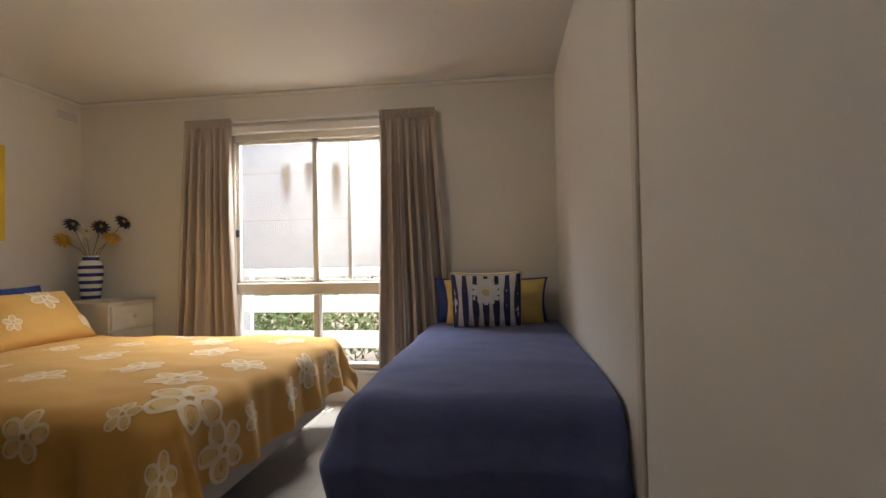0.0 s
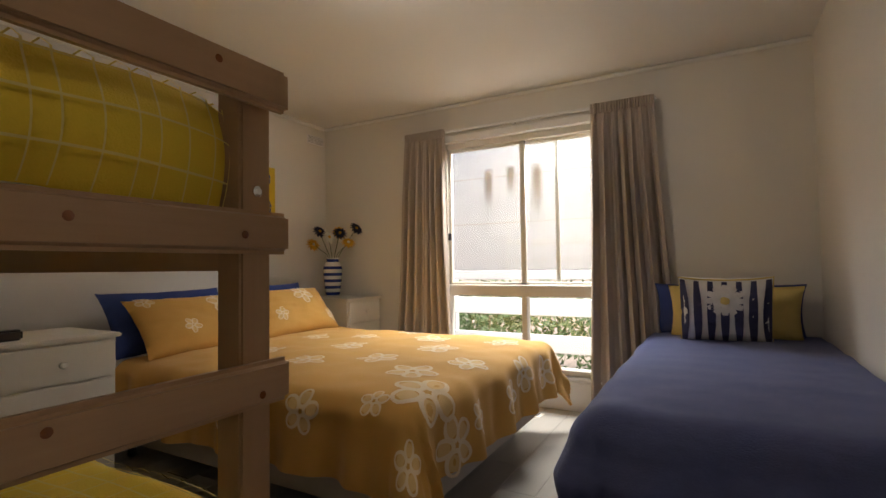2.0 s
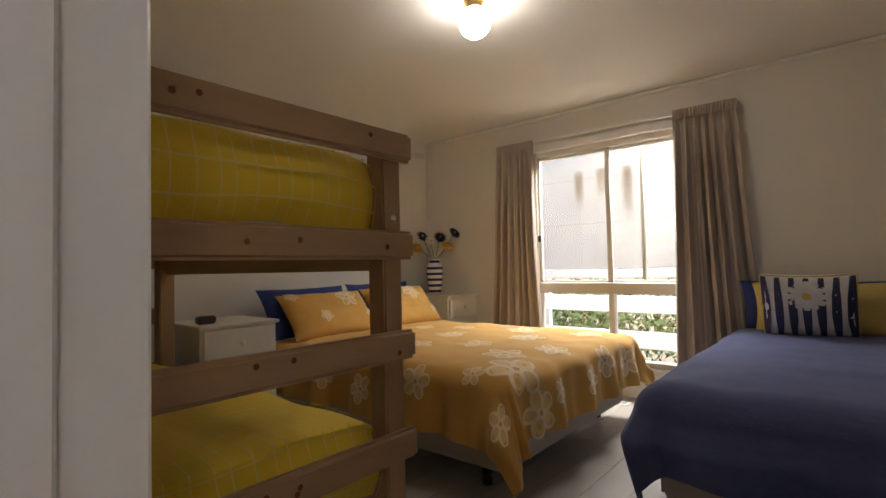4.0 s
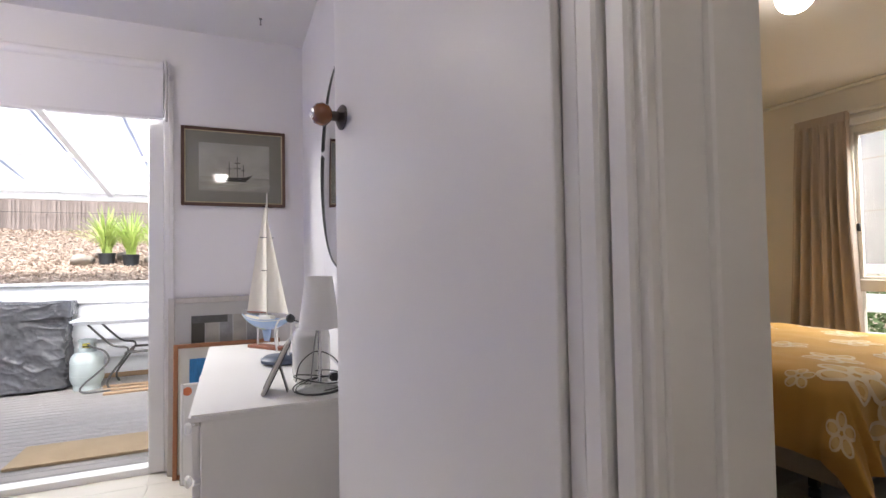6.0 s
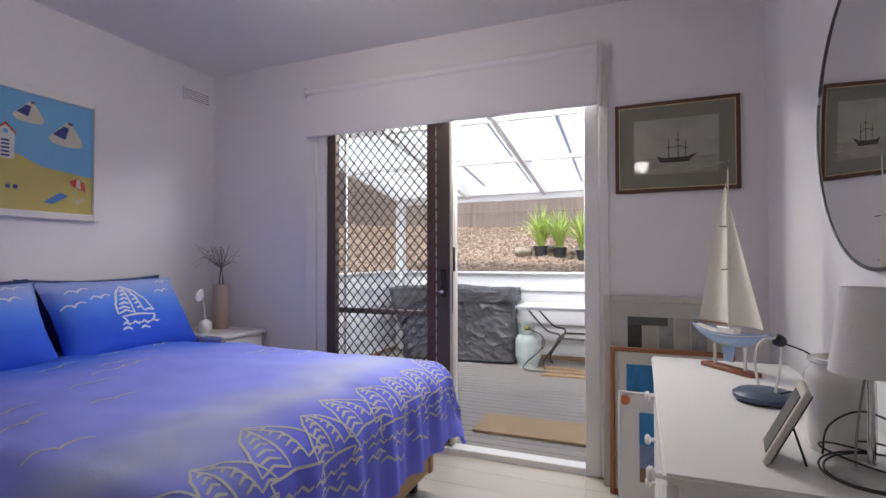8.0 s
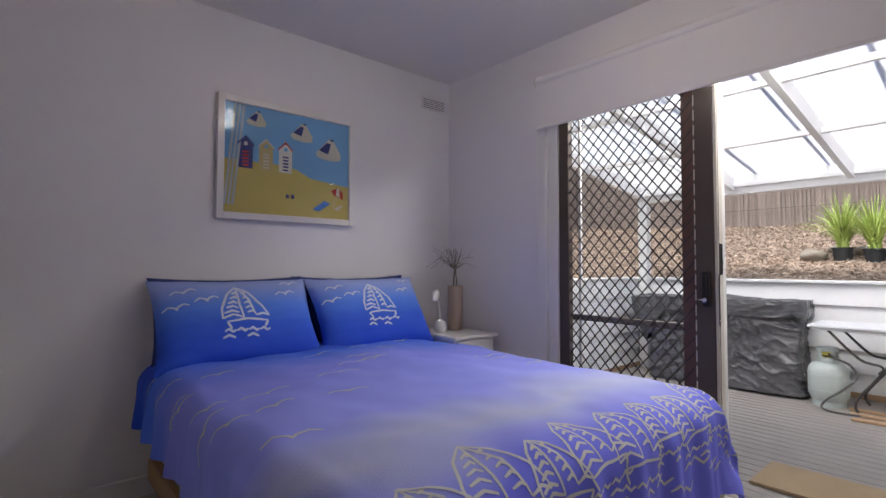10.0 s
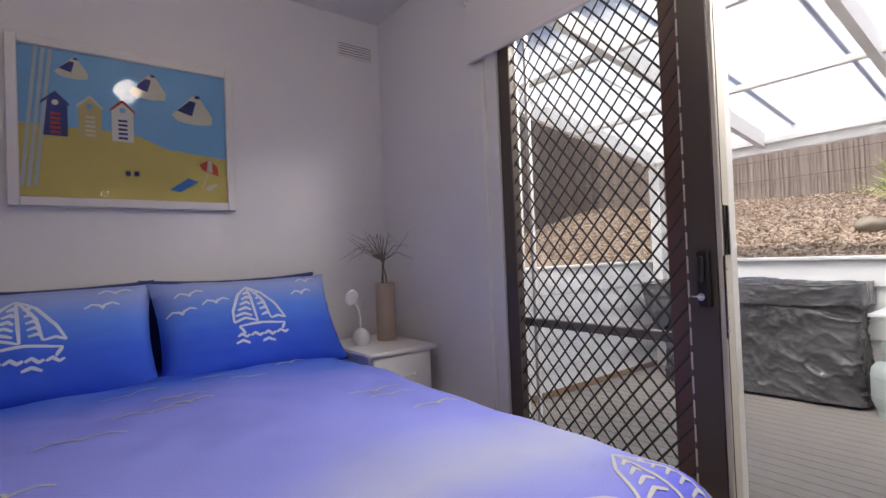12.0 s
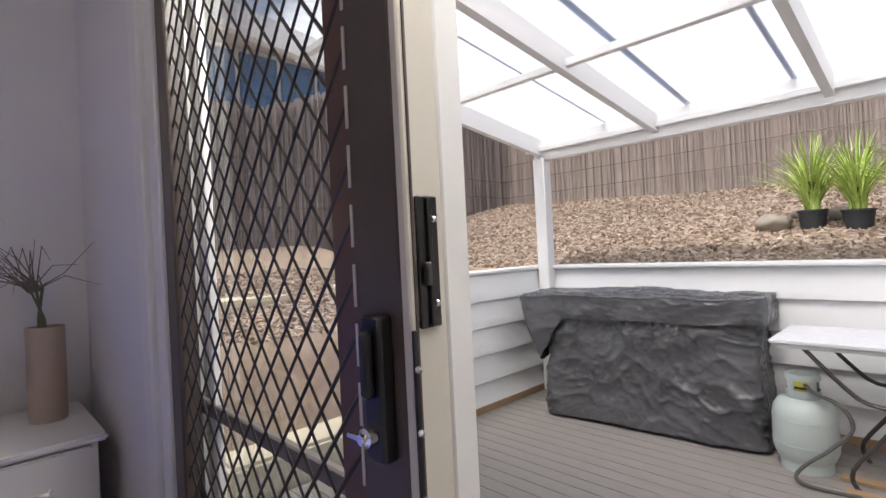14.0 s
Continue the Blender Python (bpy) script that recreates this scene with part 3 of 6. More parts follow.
# ---- first bedroom: window and curtains ----
def bedroom_window():
    w = thing("window_1", (0, YN, 0), "cream aluminium sliding window over two low fixed panes", "window", kind="structure")
    x0, x1, z0, z1 = WIN
    xm = -1.41
    fr = box(x0, 0.02, z0, x0 + 0.05, 0.12, z1, 0.004)
    box(x1 - 0.05, 0.02, z0, x1, 0.12, z1, 0.004, bm=fr)
    box(x0 + 0.05, 0.02, z1 - 0.05, x1 - 0.05, 0.12, z1, 0.004, bm=fr)
    box(x0 + 0.05, 0.02, z0, x1 - 0.05, 0.12, z0 + 0.04, 0.004, bm=fr)
    part("window_frame", fr, M_ALU, w)
    part("transom", box(x0 + 0.05, 0.012, 0.815, x1 - 0.05, 0.118, 0.905, 0.006), M_ALU, w)
    part("mullion", box(xm - 0.03, 0.03, z0 + 0.04, xm + 0.012, 0.11, 0.815, 0.004), M_ALU, w)
    for n, a, b, y in (("sliding_sash", x0 + 0.05, xm + 0.012, 0.035), ("fixed_sash", xm - 0.03, x1 - 0.05, 0.075)):
        s = box(a, y, 0.905, a + 0.028, y + 0.03, z1 - 0.05, 0.003)
        box(b - 0.042, y, 0.905, b, y + 0.03, z1 - 0.05, 0.003, bm=s)
        box(a, y, 0.905, b, y + 0.03, 0.925, 0.003, bm=s)
        box(a, y, z1 - 0.075, b, y + 0.03, z1 - 0.05, 0.003, bm=s)
        sash = part(n, s, M_ALU, w)
        g = part("pane", box(a + 0.02, y + 0.012, 0.92, b - 0.03, y + 0.016, z1 - 0.07), M_GLASS, sash, smooth=0)
        g.visible_shadow = False
    part("screen_bar", box(-1.182, 0.10, 0.905, -1.150, 0.125, z1 - 0.05, 0.003), M_ALU, w)
    for a, b in ((x0 + 0.05, xm - 0.03), (xm + 0.012, x1 - 0.05)):
        g = part("low_pane", box(a, 0.07, z0 + 0.04, b, 0.074, 0.815), M_GLASS, w, smooth=0)
        g.visible_shadow = False
    part("latch", box(x0 + 0.052, 0.012, 1.27, x0 + 0.078, 0.036, 1.33, 0.005), M_BLACK, w, "black sash latch")
    part("window_sill", box(x0 - 0.03, -0.035, z0 - 0.03, x1 + 0.03, 0.06, z0, 0.008), M_TRIM, w)
    part("head_board", box(x0 - 0.06, -0.03, z1 + 0.0, x1 + 0.06, 0.0, z1 + 0.06, 0.006), M_TRIM, w)
    part("apron", box(x0 - 0.02, -0.012, 0.0, x1 + 0.02, 0.002, z0 - 0.03, 0.003), M_TRIM, w)


bedroom_window()


def curtain(name, x0, x1, foot0, foot1, seed, foot_z):
    c = thing(name, ((x0 + x1) / 2, YN - 0.07, 0), "taupe pencil-pleat curtain drawn back beside the window", "curtain", group="window curtains")
    cx = (x0 + x1) / 2
    top = 2.172

    def f(u, v):
        z = top + (foot_z - top) * v
        w = v ** 1.3
        x = (x0 + (x1 - x0) * u) * (1 - w) + (foot0 + (foot1 - foot0) * u) * w - cx
        n = 6.5
        ph = 2 * math.pi * n * (u + 0.02 * math.sin(9 * u + seed) + 0.035 * v * math.sin(5 * u + seed))
        amp = 0.010 + 0.032 * min(1.0, v * 4)
        y = -amp * (math.sin(ph) + 0.3 * math.sin(2.3 * ph + seed)) - 0.006 * math.sin(6 * v + seed + 4 * u)
        if v < 0.05:
            y += 0.006 * math.sin(2 * math.pi * 26 * u)
        return (x, y, z)
    part("cloth", surface(f, 130, 40, 0.004), M_CURTAIN, c, smooth=80)
    hd = surface(lambda u, v: (x0 + (x1 - x0) * u - cx, -0.018 - 0.006 * math.sin(2 * math.pi * 24 * u), top + 0.012 - 0.07 * v), 96, 4, 0.004)
    part("heading", hd, M_CURTAIN, c, smooth=80)


curtain("curtain", -2.425, -2.045, -2.54, -1.97, 1.0, 0.03)
curtain("curtain", -0.865, -0.45, -0.90, -0.30, 2.4, 0.03)
rail = thing("curtain_rail", (-1.46, YN - 0.04, 2.17), "thin white curtain track above the window", "curtain rail")
part("track", box(-1.02, -0.012, -0.012, 1.02, 0.012, 0.012, 0.004), M_TRIM, rail)
for x in (-0.9, 0.0, 0.9):
    part("bracket", box(x - 0.012, 0.0, -0.02, x + 0.012, 0.04, 0.016, 0.003), M_TRIM, rail)


# ---- draped cloth ----
def fall(d, r, flare, tuck=0.0):
    if d <= 0:
        return 0.0, 0.0
    a = d / r
    if a < math.pi / 2:
        return r * math.sin(a), r * (1 - math.cos(a))
    e = d - r * math.pi / 2
    return r + e * flare - tuck * max(0.0, e - 0.10), r + e


def drape(x0, x1, y0, top, r=0.08, flare=0.12, fold=0.022, waves=16.0, soft=0.010, seed=0.0, slope=0.0, tip=0.35, norm=2.0, tuck=0.0):
    """The map from flat cloth coordinates (s, t) to a cloth that lies on x0..x1, ends at the foot y0 and hangs over three sides."""
    def f(s, t):
        dx = x0 - s if s < x0 else (s - x1 if s > x1 else 0.0)
        dy = y0 - t if t < y0 else 0.0
        d = math.hypot(dx, dy)
        o, dn = fall((dx ** norm + dy ** norm) ** (1 / norm), r, flare, tuck)
        ux = (-1 if s < x0 else 1) * dx / d if d else 0.0
        uy = -dy / d if d else 0.0
        run = (t if dx >= dy else s) + (math.atan2(dy, dx) * 0.35 if d else 0.0)
        k = min(1.0, dn / 0.25)
        o += tip * min(dx, dy) * k
        wv = fold * k * (math.sin(waves * run + 2.5 * wobble(s, t, seed, 2.0)) + 0.5 * math.sin(2.1 * waves * run + seed))
        cx, cy = min(max(s, x0), x1), max(t, y0)
        bump = soft * (wobble(s, t, seed, 3.0) + 0.5 * wobble(s, t, seed + 3, 8.0))
        edge = min(s - x0, x1 - s, t - y0)
        crown = 0.02 * (1 - math.exp(-max(edge, 0) * 6))
        return Vector((cx + ux * (o + wv), cy + uy * (o + wv), top - dn + bump + crown + slope * (t - y0)))
    return f


def cloth(f, s0, s1, t0, t1, nu=110, nv=110, thick=0.018, hem=0.0):
    def g(u, v):
        s, t = s0 + (s1 - s0) * u, t0 + (t1 - t0) * v
        return f(s, t)
    return surface(g, nu, nv, thick)


def pillow(w, h, t, seed=0.0, n=26, pinch=0.06):
    """A stuffed pillow standing in the x-z plane, its front towards -y. Returns the mesh and the map of its front."""
    def shape(u, v, side):
        a, b = 2 * u - 1, 2 * v - 1
        body = max(0.0, (1 - abs(a) ** 3.2)) ** 0.55 * max(0.0, (1 - abs(b) ** 3.2)) ** 0.55
        x = w / 2 * a * (1 - pinch * (1 - b * b))
        z = h / 2 + h / 2 * b * (1 - pinch * 1.4 * (1 - a * a))
        y = side * t / 2 * body + 0.012 * wobble(a, b, seed + side, 2.2) * body + 0.006 * wobble(a, b, seed + 9, 6)
        return Vector((x, y, z))
    bm = bmesh.new()
    for side in (-1, 1):
        join(bm, surface(lambda u, v: shape(u, v, side), n, n))
    bmesh.ops.remove_doubles(bm, verts=bm.verts, dist=0.0015)
    return bm, lambda s, q: shape(s / w + 0.5, q / h, -1)


def daisy(f, cx, cy, r, turn, parent, name="flower_print"):
    """A printed five-petalled flower: pale petals with a white outline."""
    out, fill = bmesh.new(), bmesh.new()
    for i in range(5):
        a = turn + 2 * math.pi * i / 5
        px, py = cx + math.cos(a) * r * 0.58, cy + math.sin(a) * r * 0.58
        ring = []
        for k in range(15):
            b = 2 * math.pi * k / 14
            e, g = math.cos(b) * r * 0.40, math.sin(b) * r * 0.30
            ring.append((px + e * math.cos(a) - g * math.sin(a), py + e * math.sin(a) + g * math.cos(a)))
        stroke(f, ring, r * 0.17, out, 0.004, 2)
        mid = [(px - math.cos(a) * r * 0.26, py - math.sin(a) * r * 0.26), (px, py), (px + math.cos(a) * r * 0.26, py + math.sin(a) * r * 0.26)]
        stroke(f, mid, r * 0.46, fill, 0.003, 4)
    ob = part(name, out, M_PETAL, parent, "printed white daisy", 0)
    part("petal_fill", fill, M_PETALIN, ob, "", 0)


# ---- first bedroom: double bed ----
def double_bed():
    bed = thing("double_bed", (-1.12, 1.75, 0), "double bed made with a golden duvet of white daisies", "bed")
    L, W = 2.10, 1.52
    part("bed_base", box(-L, 0.02, 0.11, 0.0, W - 0.02, 0.34, 0.02, seg=3), M_BASE, bed, "beige fabric ensemble base")
    part("mattress", box(-L, 0.01, 0.34, -0.01, W - 0.01, 0.555, 0.05, seg=4), M_SHEET, bed)
    for x in (-0.16, -1.05, -1.95):
        for y in (0.10, W - 0.10):
            leg = part("leg", box(x - 0.02, y - 0.02, 0.05, x + 0.02, y + 0.02, 0.115, 0.006), M_BLACK, bed)
            part("castor", lathe([(0.012, 0.0), (0.024, 0.008), (0.024, 0.04), (0.012, 0.05)], 12, at=(x, y, 0)), M_BLACK, leg)
    # local axes: foot towards +x; cloth runs t along -x
    f0 = drape(0.0, W, -0.0, 0.580, 0.085, 0.12, 0.024, 17.0, 0.016, 1.0)

    def f(s, t):
        p = f0(s, t)
        return Vector((-p.y, p.x, p.z))
    dv = part("duvet", cloth(f, -0.36, W + 0.30, -0.36, 1.80, 130, 130), M_ORANGE, bed, "golden yellow duvet printed with white daisies", 60)
    rnd = random.Random(4)
    for s, t, r in ((0.10, -0.02, 0.15), (0.18, -0.26, 0.12), (0.34, 0.20, 0.12), (0.62, 0.06, 0.10), (-0.20, -0.12, 0.08), (-0.12, 0.45, 0.09), (-0.22, 0.85, 0.08), (0.98, -0.14, 0.10),
                    (0.52, 0.52, 0.11), (0.88, 0.38, 0.12), (1.25, 0.14, 0.11), (1.20, 0.60, 0.12), (0.30, 0.80, 0.10), (0.75, 0.90, 0.11), (1.10, 1.05, 0.10), (0.45, 1.25, 0.10), (0.95, 1.35, 0.09), (0.16, 1.15, 0.08), (0.38, -0.20, 0.07), (0.76, -0.22, 0.09), (1.32, -0.20, 0.10), (1.42, 0.9, 0.09), (-0.18, 1.2, 0.08), (-0.05, 0.12, 0.06)):
        daisy(f, s, t, r, rnd.random() * 6, dv)
    return bed


double_bed()


def bed_pillow(name, at, w, h, t, mat, lean, rz, label, seed, flowers=()):
    o = new(name)
    o.matrix_world = pose(*at, 0, 0, rz) @ pose(0, 0, 0, lean, 0, 0)
    o.empty_display_size = 0.1
    tagged(o, label, "pillow", "bed pillows")
    bm, front = pillow(w, h, t, seed)
    case = part("pillowcase", bm, mat, o, "", 80)
    for x, z, r in flowers:
        daisy(front, x, z, r, seed + x * 7, case)
    return case, front


# pillows face the room (+x): front of the pillow is its -y side, turned by 90 degrees
DAISY = "golden pillow with printed white daisies on the double bed"
bed_pillow("pillow", (-2.98, 2.10, 0.575), 0.78, 0.42, 0.16, M_BLUE, -32, 90, "royal blue pillow standing behind a golden one", 1)
bed_pillow("pillow", (-2.98, 2.88, 0.575), 0.74, 0.42, 0.16, M_BLUE, -30, 90, "royal blue pillow standing behind a golden one", 2)
bed_pillow("pillow", (-2.74, 2.13, 0.585), 0.76, 0.41, 0.17, M_ORANGE, -42, 90, DAISY, 3, ((0.16, 0.30, 0.10), (-0.12, 0.13, 0.055), (-0.30, 0.36, 0.05), (0.34, 0.12, 0.06)))
bed_pillow("pillow", (-2.74, 2.88, 0.585), 0.74, 0.41, 0.17, M_ORANGE, -40, 90, DAISY, 4, ((0.10, 0.31, 0.10), (-0.20, 0.14, 0.055), (0.30, 0.10, 0.055)))


# ---- single bed ----
def single_bed():
    bed = thing("single_bed", (-0.51, 1.88, 0), "single bed under a navy blue woven spread", "bed")
    W, L = 0.92, 1.90
    part("bed_base", box(0.02, 0.02, 0.14, W - 0.01, L, 0.36, 0.02, seg=2), M_BASE, bed)
    part("mattress", box(0.01, 0.01, 0.36, W - 0.01, L, 0.575, 0.05, seg=3), M_SHEET, bed)
    for x in (0.08, W - 0.08):
        for y in (0.08, L - 0.08):
            part("leg", lathe([(0.022, 0.0), (0.026, 0.02), (0.03, 0.14)], 12, at=(x, y, 0)), M_BLACK, bed)
    f0 = drape(0.07, W + 0.3, 0.06, 0.605, 0.13, 0.36, 0.016, 9.0, 0.010, 5.0, tip=0.14, tuck=0.62)
    flat = W - 0.006

    def f(s, t):
        p = f0(min(s, flat), t) if s > flat else f0(s, t)
        if s > flat:
            p = Vector((flat + 0.004, p.y, p.z - (s - flat)))
        return p
    part("bedspread", cloth(f, -0.41, W + 0.12, -0.36, L + 0.01, 90, 110, 0.008), M_NAVY, bed, "navy blue woven cotton spread", 60)


single_bed()
bed_pillow("pillow", (-0.07, 3.735, 0.605), 0.80, 0.33, 0.12, M_BLUE, 10, 0, "dark blue pillow against the wall", 11)
bed_pillow("pillow", (-0.04, 3.60, 0.605), 0.68, 0.33, 0.16, M_PALEY, 14, 0, "pale yellow pillow on the navy single bed", 12)


def striped_cushion():
    o = new("cushion")
    o.matrix_world = pose(-0.085, 3.44, 0.61, 20, 0, 0)
    tagged(o, "navy and white striped cushion with a white daisy", "cushion")
    w, h = 0.46, 0.40
    bm, front = pillow(w, h, 0.15, 13, 24, 0.05)
    c = part("cover", bm, M_WHITECLOTH, o, "white cotton cover", 80)
    for i in range(7):
        x = -0.205 + i * 0.068
        part("stripe", stroke(front, [(x, 0.012), (x, 0.20), (x, h - 0.012)], 0.044, None, 0.004, 14), M_NAVYPRINT, c, "navy printed stripe", 0)
    for i in range(12):
        a = 2 * math.pi * i / 12
        fl = stroke(front, [(math.cos(a) * 0.022, 0.29 + math.sin(a) * 0.022), (math.cos(a) * 0.062, 0.29 + math.sin(a) * 0.062), (math.cos(a) * 0.10, 0.29 + math.sin(a) * 0.085)], 0.036, None, 0.006, 3)
        part("petal", fl, M_WHITECLOTH, c, "white appliqued petal", 0)
    part("daisy_centre", stroke(front, [(-0.022, 0.29), (0.022, 0.29)], 0.045, None, 0.009, 6), M_PALEY, c, "", 0)
    pipe = bmesh.new()
    rim = [(-w / 2 + 0.004, 0.004), (w / 2 - 0.004, 0.004), (w / 2 - 0.004, h - 0.004), (-w / 2 + 0.004, h - 0.004), (-w / 2 + 0.004, 0.004)]
    pts = []
    for (a, b), (c2, d2) in zip(rim, rim[1:]):
        pts += [front(a + (c2 - a) * k / 8, b + (d2 - b) * k / 8) for k in range(8)]
    part("piping", tube(pts, 0.004, 6, pipe, True), M_PALEY, c, "yellow piping")


striped_cushion()


# ---- bunk ----
def bunk_bed():
    b = thing("bunk_bed", (-0.93, 0.0, 0), "varnished pine bunk bed with yellow checked bedding", "bunk bed")
    L, W = 1.98, 1.006
    for x in (-0.035 - 0.075, -L + 0.11):
        for y in (0.05, W - 0.105):
            p = part("post", box(x, y, 0.0, x + 0.075, y + 0.078, 1.485, 0.006, seg=2), M_PINEZ, b)
            if x > -1:
                for z in (1.225, 0.235):
                    part("bolt", lathe([(0.012, 0.0), (0.012, 0.004), (0.007, 0.008)], 10, at=(0, 0, 0)), M_CHROME, p, "bright steel bolt head").matrix_basis = pose(x + 0.0752, y + 0.040, z, 0, 90, 0)
    for z0, z1 in ((1.400, 1.490), (1.094, 1.182), (0.785, 0.875), (0.482, 0.573)):
        r = part("end_rail", box(-0.035, 0.03, z0, 0.0, W, z1, 0.012, seg=3), M_PINE, b)
        rr = random.Random(int(z0 * 1000))
        for k in range(3):
            y = rr.uniform(0.15, 0.95)
            zz = rr.uniform(z0 + 0.025, z1 - 0.025)
            kn = lathe([(0.0095, 0.0), (0.006, 0.0012)], 10)
            part("knot", kn, M_KNOB, r, "dark wood knot").matrix_basis = pose(-0.0005, y, zz, 0, 90, 0)
    for z0, z1 in ((1.400, 1.490), (1.094, 1.182), (0.785, 0.875), (0.482, 0.573)):
        part("head_rail", box(-L, 0.03, z0, -L + 0.035, W, z1, 0.012, seg=3), M_PINE, b)
    for z0 in (1.06, 0.26):
        for y in (0.055, W - 0.075):
            part("side_rail", box(-L + 0.11, y, z0, -0.11, y + 0.03, z0 + 0.10, 0.008, seg=2), M_PINEX, b)
    part("lower_end_board", box(-0.095, 0.13, 0.255, -0.065, W - 0.108, 0.33, 0.006), M_PINE, b)
    for nm, z, t in (("upper", 1.17, 0.25), ("lower", 0.34, 0.20)):
        part(nm + "_mattress", box(-L + 0.12, 0.10, z - 0.03, -0.12, W - 0.12, z + 0.07, 0.03, seg=3), M_SHEET, b)
        # puffy quilt tucked over the mattress
        z_low, z_top = (1.175, 1.425) if nm == "upper" else (0.36, 0.60)

        def q(u, v, z_low=z_low, z_top=z_top, sd=3.0 if nm == "upper" else 7.0):
            s = 0.05 + (W - 0.05 - 0.05) * v
            hh = (z_top - z_low)
            arc = u * (hh + 1.70)
            side = math.exp(-((v * 2 - 1) ** 8) * 1.2)
            e = min(v, 1 - v)
            edge = 1 - math.exp(-e * 22)
            if arc < hh:
                a = arc / hh
                x = -0.110 + 0.045 * math.sin(math.pi * min(1.0, a * 1.1)) * edge
                z = z_low + hh * (a if a < 0.85 else 0.85 + 0.15 * math.sin((a - 0.85) / 0.15 * math.pi / 2)) * (0.72 + 0.28 * edge)
            else:
                x = -0.125 - (arc - hh)
                z = z_low + hh * (0.72 + 0.28 * edge) + 0.004
            k = wobble(s, arc, sd, 5.0)
            hem = 0.022 * math.sin(9 * s + sd) * (1 - min(1.0, arc / 0.12)) if arc < 0.12 else 0.0
            return Vector((x + 0.010 * k, s + 0.012 * (1 - edge) * (1 if v < 0.5 else -1) , z + 0.012 * wobble(s, arc, sd + 2, 4.0) + hem))
        qm = part(nm + "_quilt", surface(q, 90, 50, 0.012), M_YELLOW, b, "lemon yellow checked quilt", 70)
        total = z_top - z_low + 1.70

        def flat(s, t, q=q, total=total):
            return q(max(0.0, min(1.0, s / total)), max(0.0, min(1.0, t)))
        for i in range(1, 18):
            y = i / 18 + 0.008 * math.sin(i * 2.1)
            part("check_line", stroke(lambda a, c: flat(a, c), [(0.01, y), (0.3, y + 0.006), (0.8, y), (total - 0.02, y)], 0.0048, None, 0.0145, 14, Vector((1, 0, 1))), M_CHECK, qm, "pale woven check line", 0)
        for i in range(1, 26):
            a = i * total / 26
            part("check_line", stroke(lambda c, d: flat(d, c), [(0.02, a), (0.5, a + 0.004), (0.98, a)], 0.0048, None, 0.0145, 24, Vector((1, 0, 1))), M_CHECK, qm, "pale woven check line", 0)


bunk_bed()


# ---- chests ----
def chest(name, at, w, d, h, rows, mat, label, rz, knob="round", top_over=0.015):
    c = thing(name, at, label, "chest", rz)
    part("body", box(-w / 2, 0.012, 0.03, w / 2, d, h - 0.02, 0.003), mat, c)
    part("top", box(-w / 2 - top_over, -top_over, h - 0.02, w / 2 + top_over, d + 0.004, h, 0.006, seg=2), mat, c)
    part("plinth", box(-w / 2 + 0.01, 0.02, 0.0, w / 2 - 0.01, d - 0.01, 0.03), mat, c)
    dh = (h - 0.07) / rows
    for i in range(rows):
        z = 0.045 + i * dh
        dr = part("drawer", box(-w / 2 + 0.014, -0.008, z + 0.004, w / 2 - 0.014, 0.014, z + dh - 0.004, 0.005, seg=2), mat, c)
        zc = z + dh / 2
        if knob == "round":
            k = lathe([(0.008, 0.0), (0.007, 0.012), (0.016, 0.018), (0.017, 0.026), (0.010, 0.032)], 14)
            part("knob", k, mat, dr).matrix_basis = pose(0, -0.008, zc, 90, 0, 0)
        elif knob == "bar":
            part("handle", tube([(-0.055, -0.008, zc), (-0.05, -0.028, zc), (0.05, -0.028, zc), (0.055, -0.008, zc)], 0.006, 8), M_TRIM, dr)
        else:
            for x in (-w * 0.3, w * 0.3):
                k = lathe([(0.008, 0.0), (0.007, 0.014), (0.018, 0.022), (0.018, 0.03), (0.010, 0.036)], 14)
                part("knob", k, mat, dr).matrix_basis = pose(x, -0.008, zc, 90, 0, 0)
    return c


chest("bedside_chest", (-2.75, 3.58, 0), 0.44, 0.50, 0.80, 4, M_CHEST, "cream bedside chest of drawers beside the window", 90)
chest("bedside_chest", (-2.62, 1.30, 0), 0.46, 0.48, 0.77, 4, M_CHEST, "cream bedside chest of drawers beside the bunk", 90)
chest("bedside_chest", (-2.68, -2.99, 0), 0.335, 0.48, 0.645, 3, M_CHEST2, "white bedside chest with bar handles beside the blue bed", 180, "bar", 0.02)
dresser_len, dresser_x = 1.17, -1.915
chest("dresser", (dresser_x, -0.635, 0), dresser_len, 0.46, 0.70, 4, M_CHEST2, "long white chest of drawers with round knobs", 0, "pair")


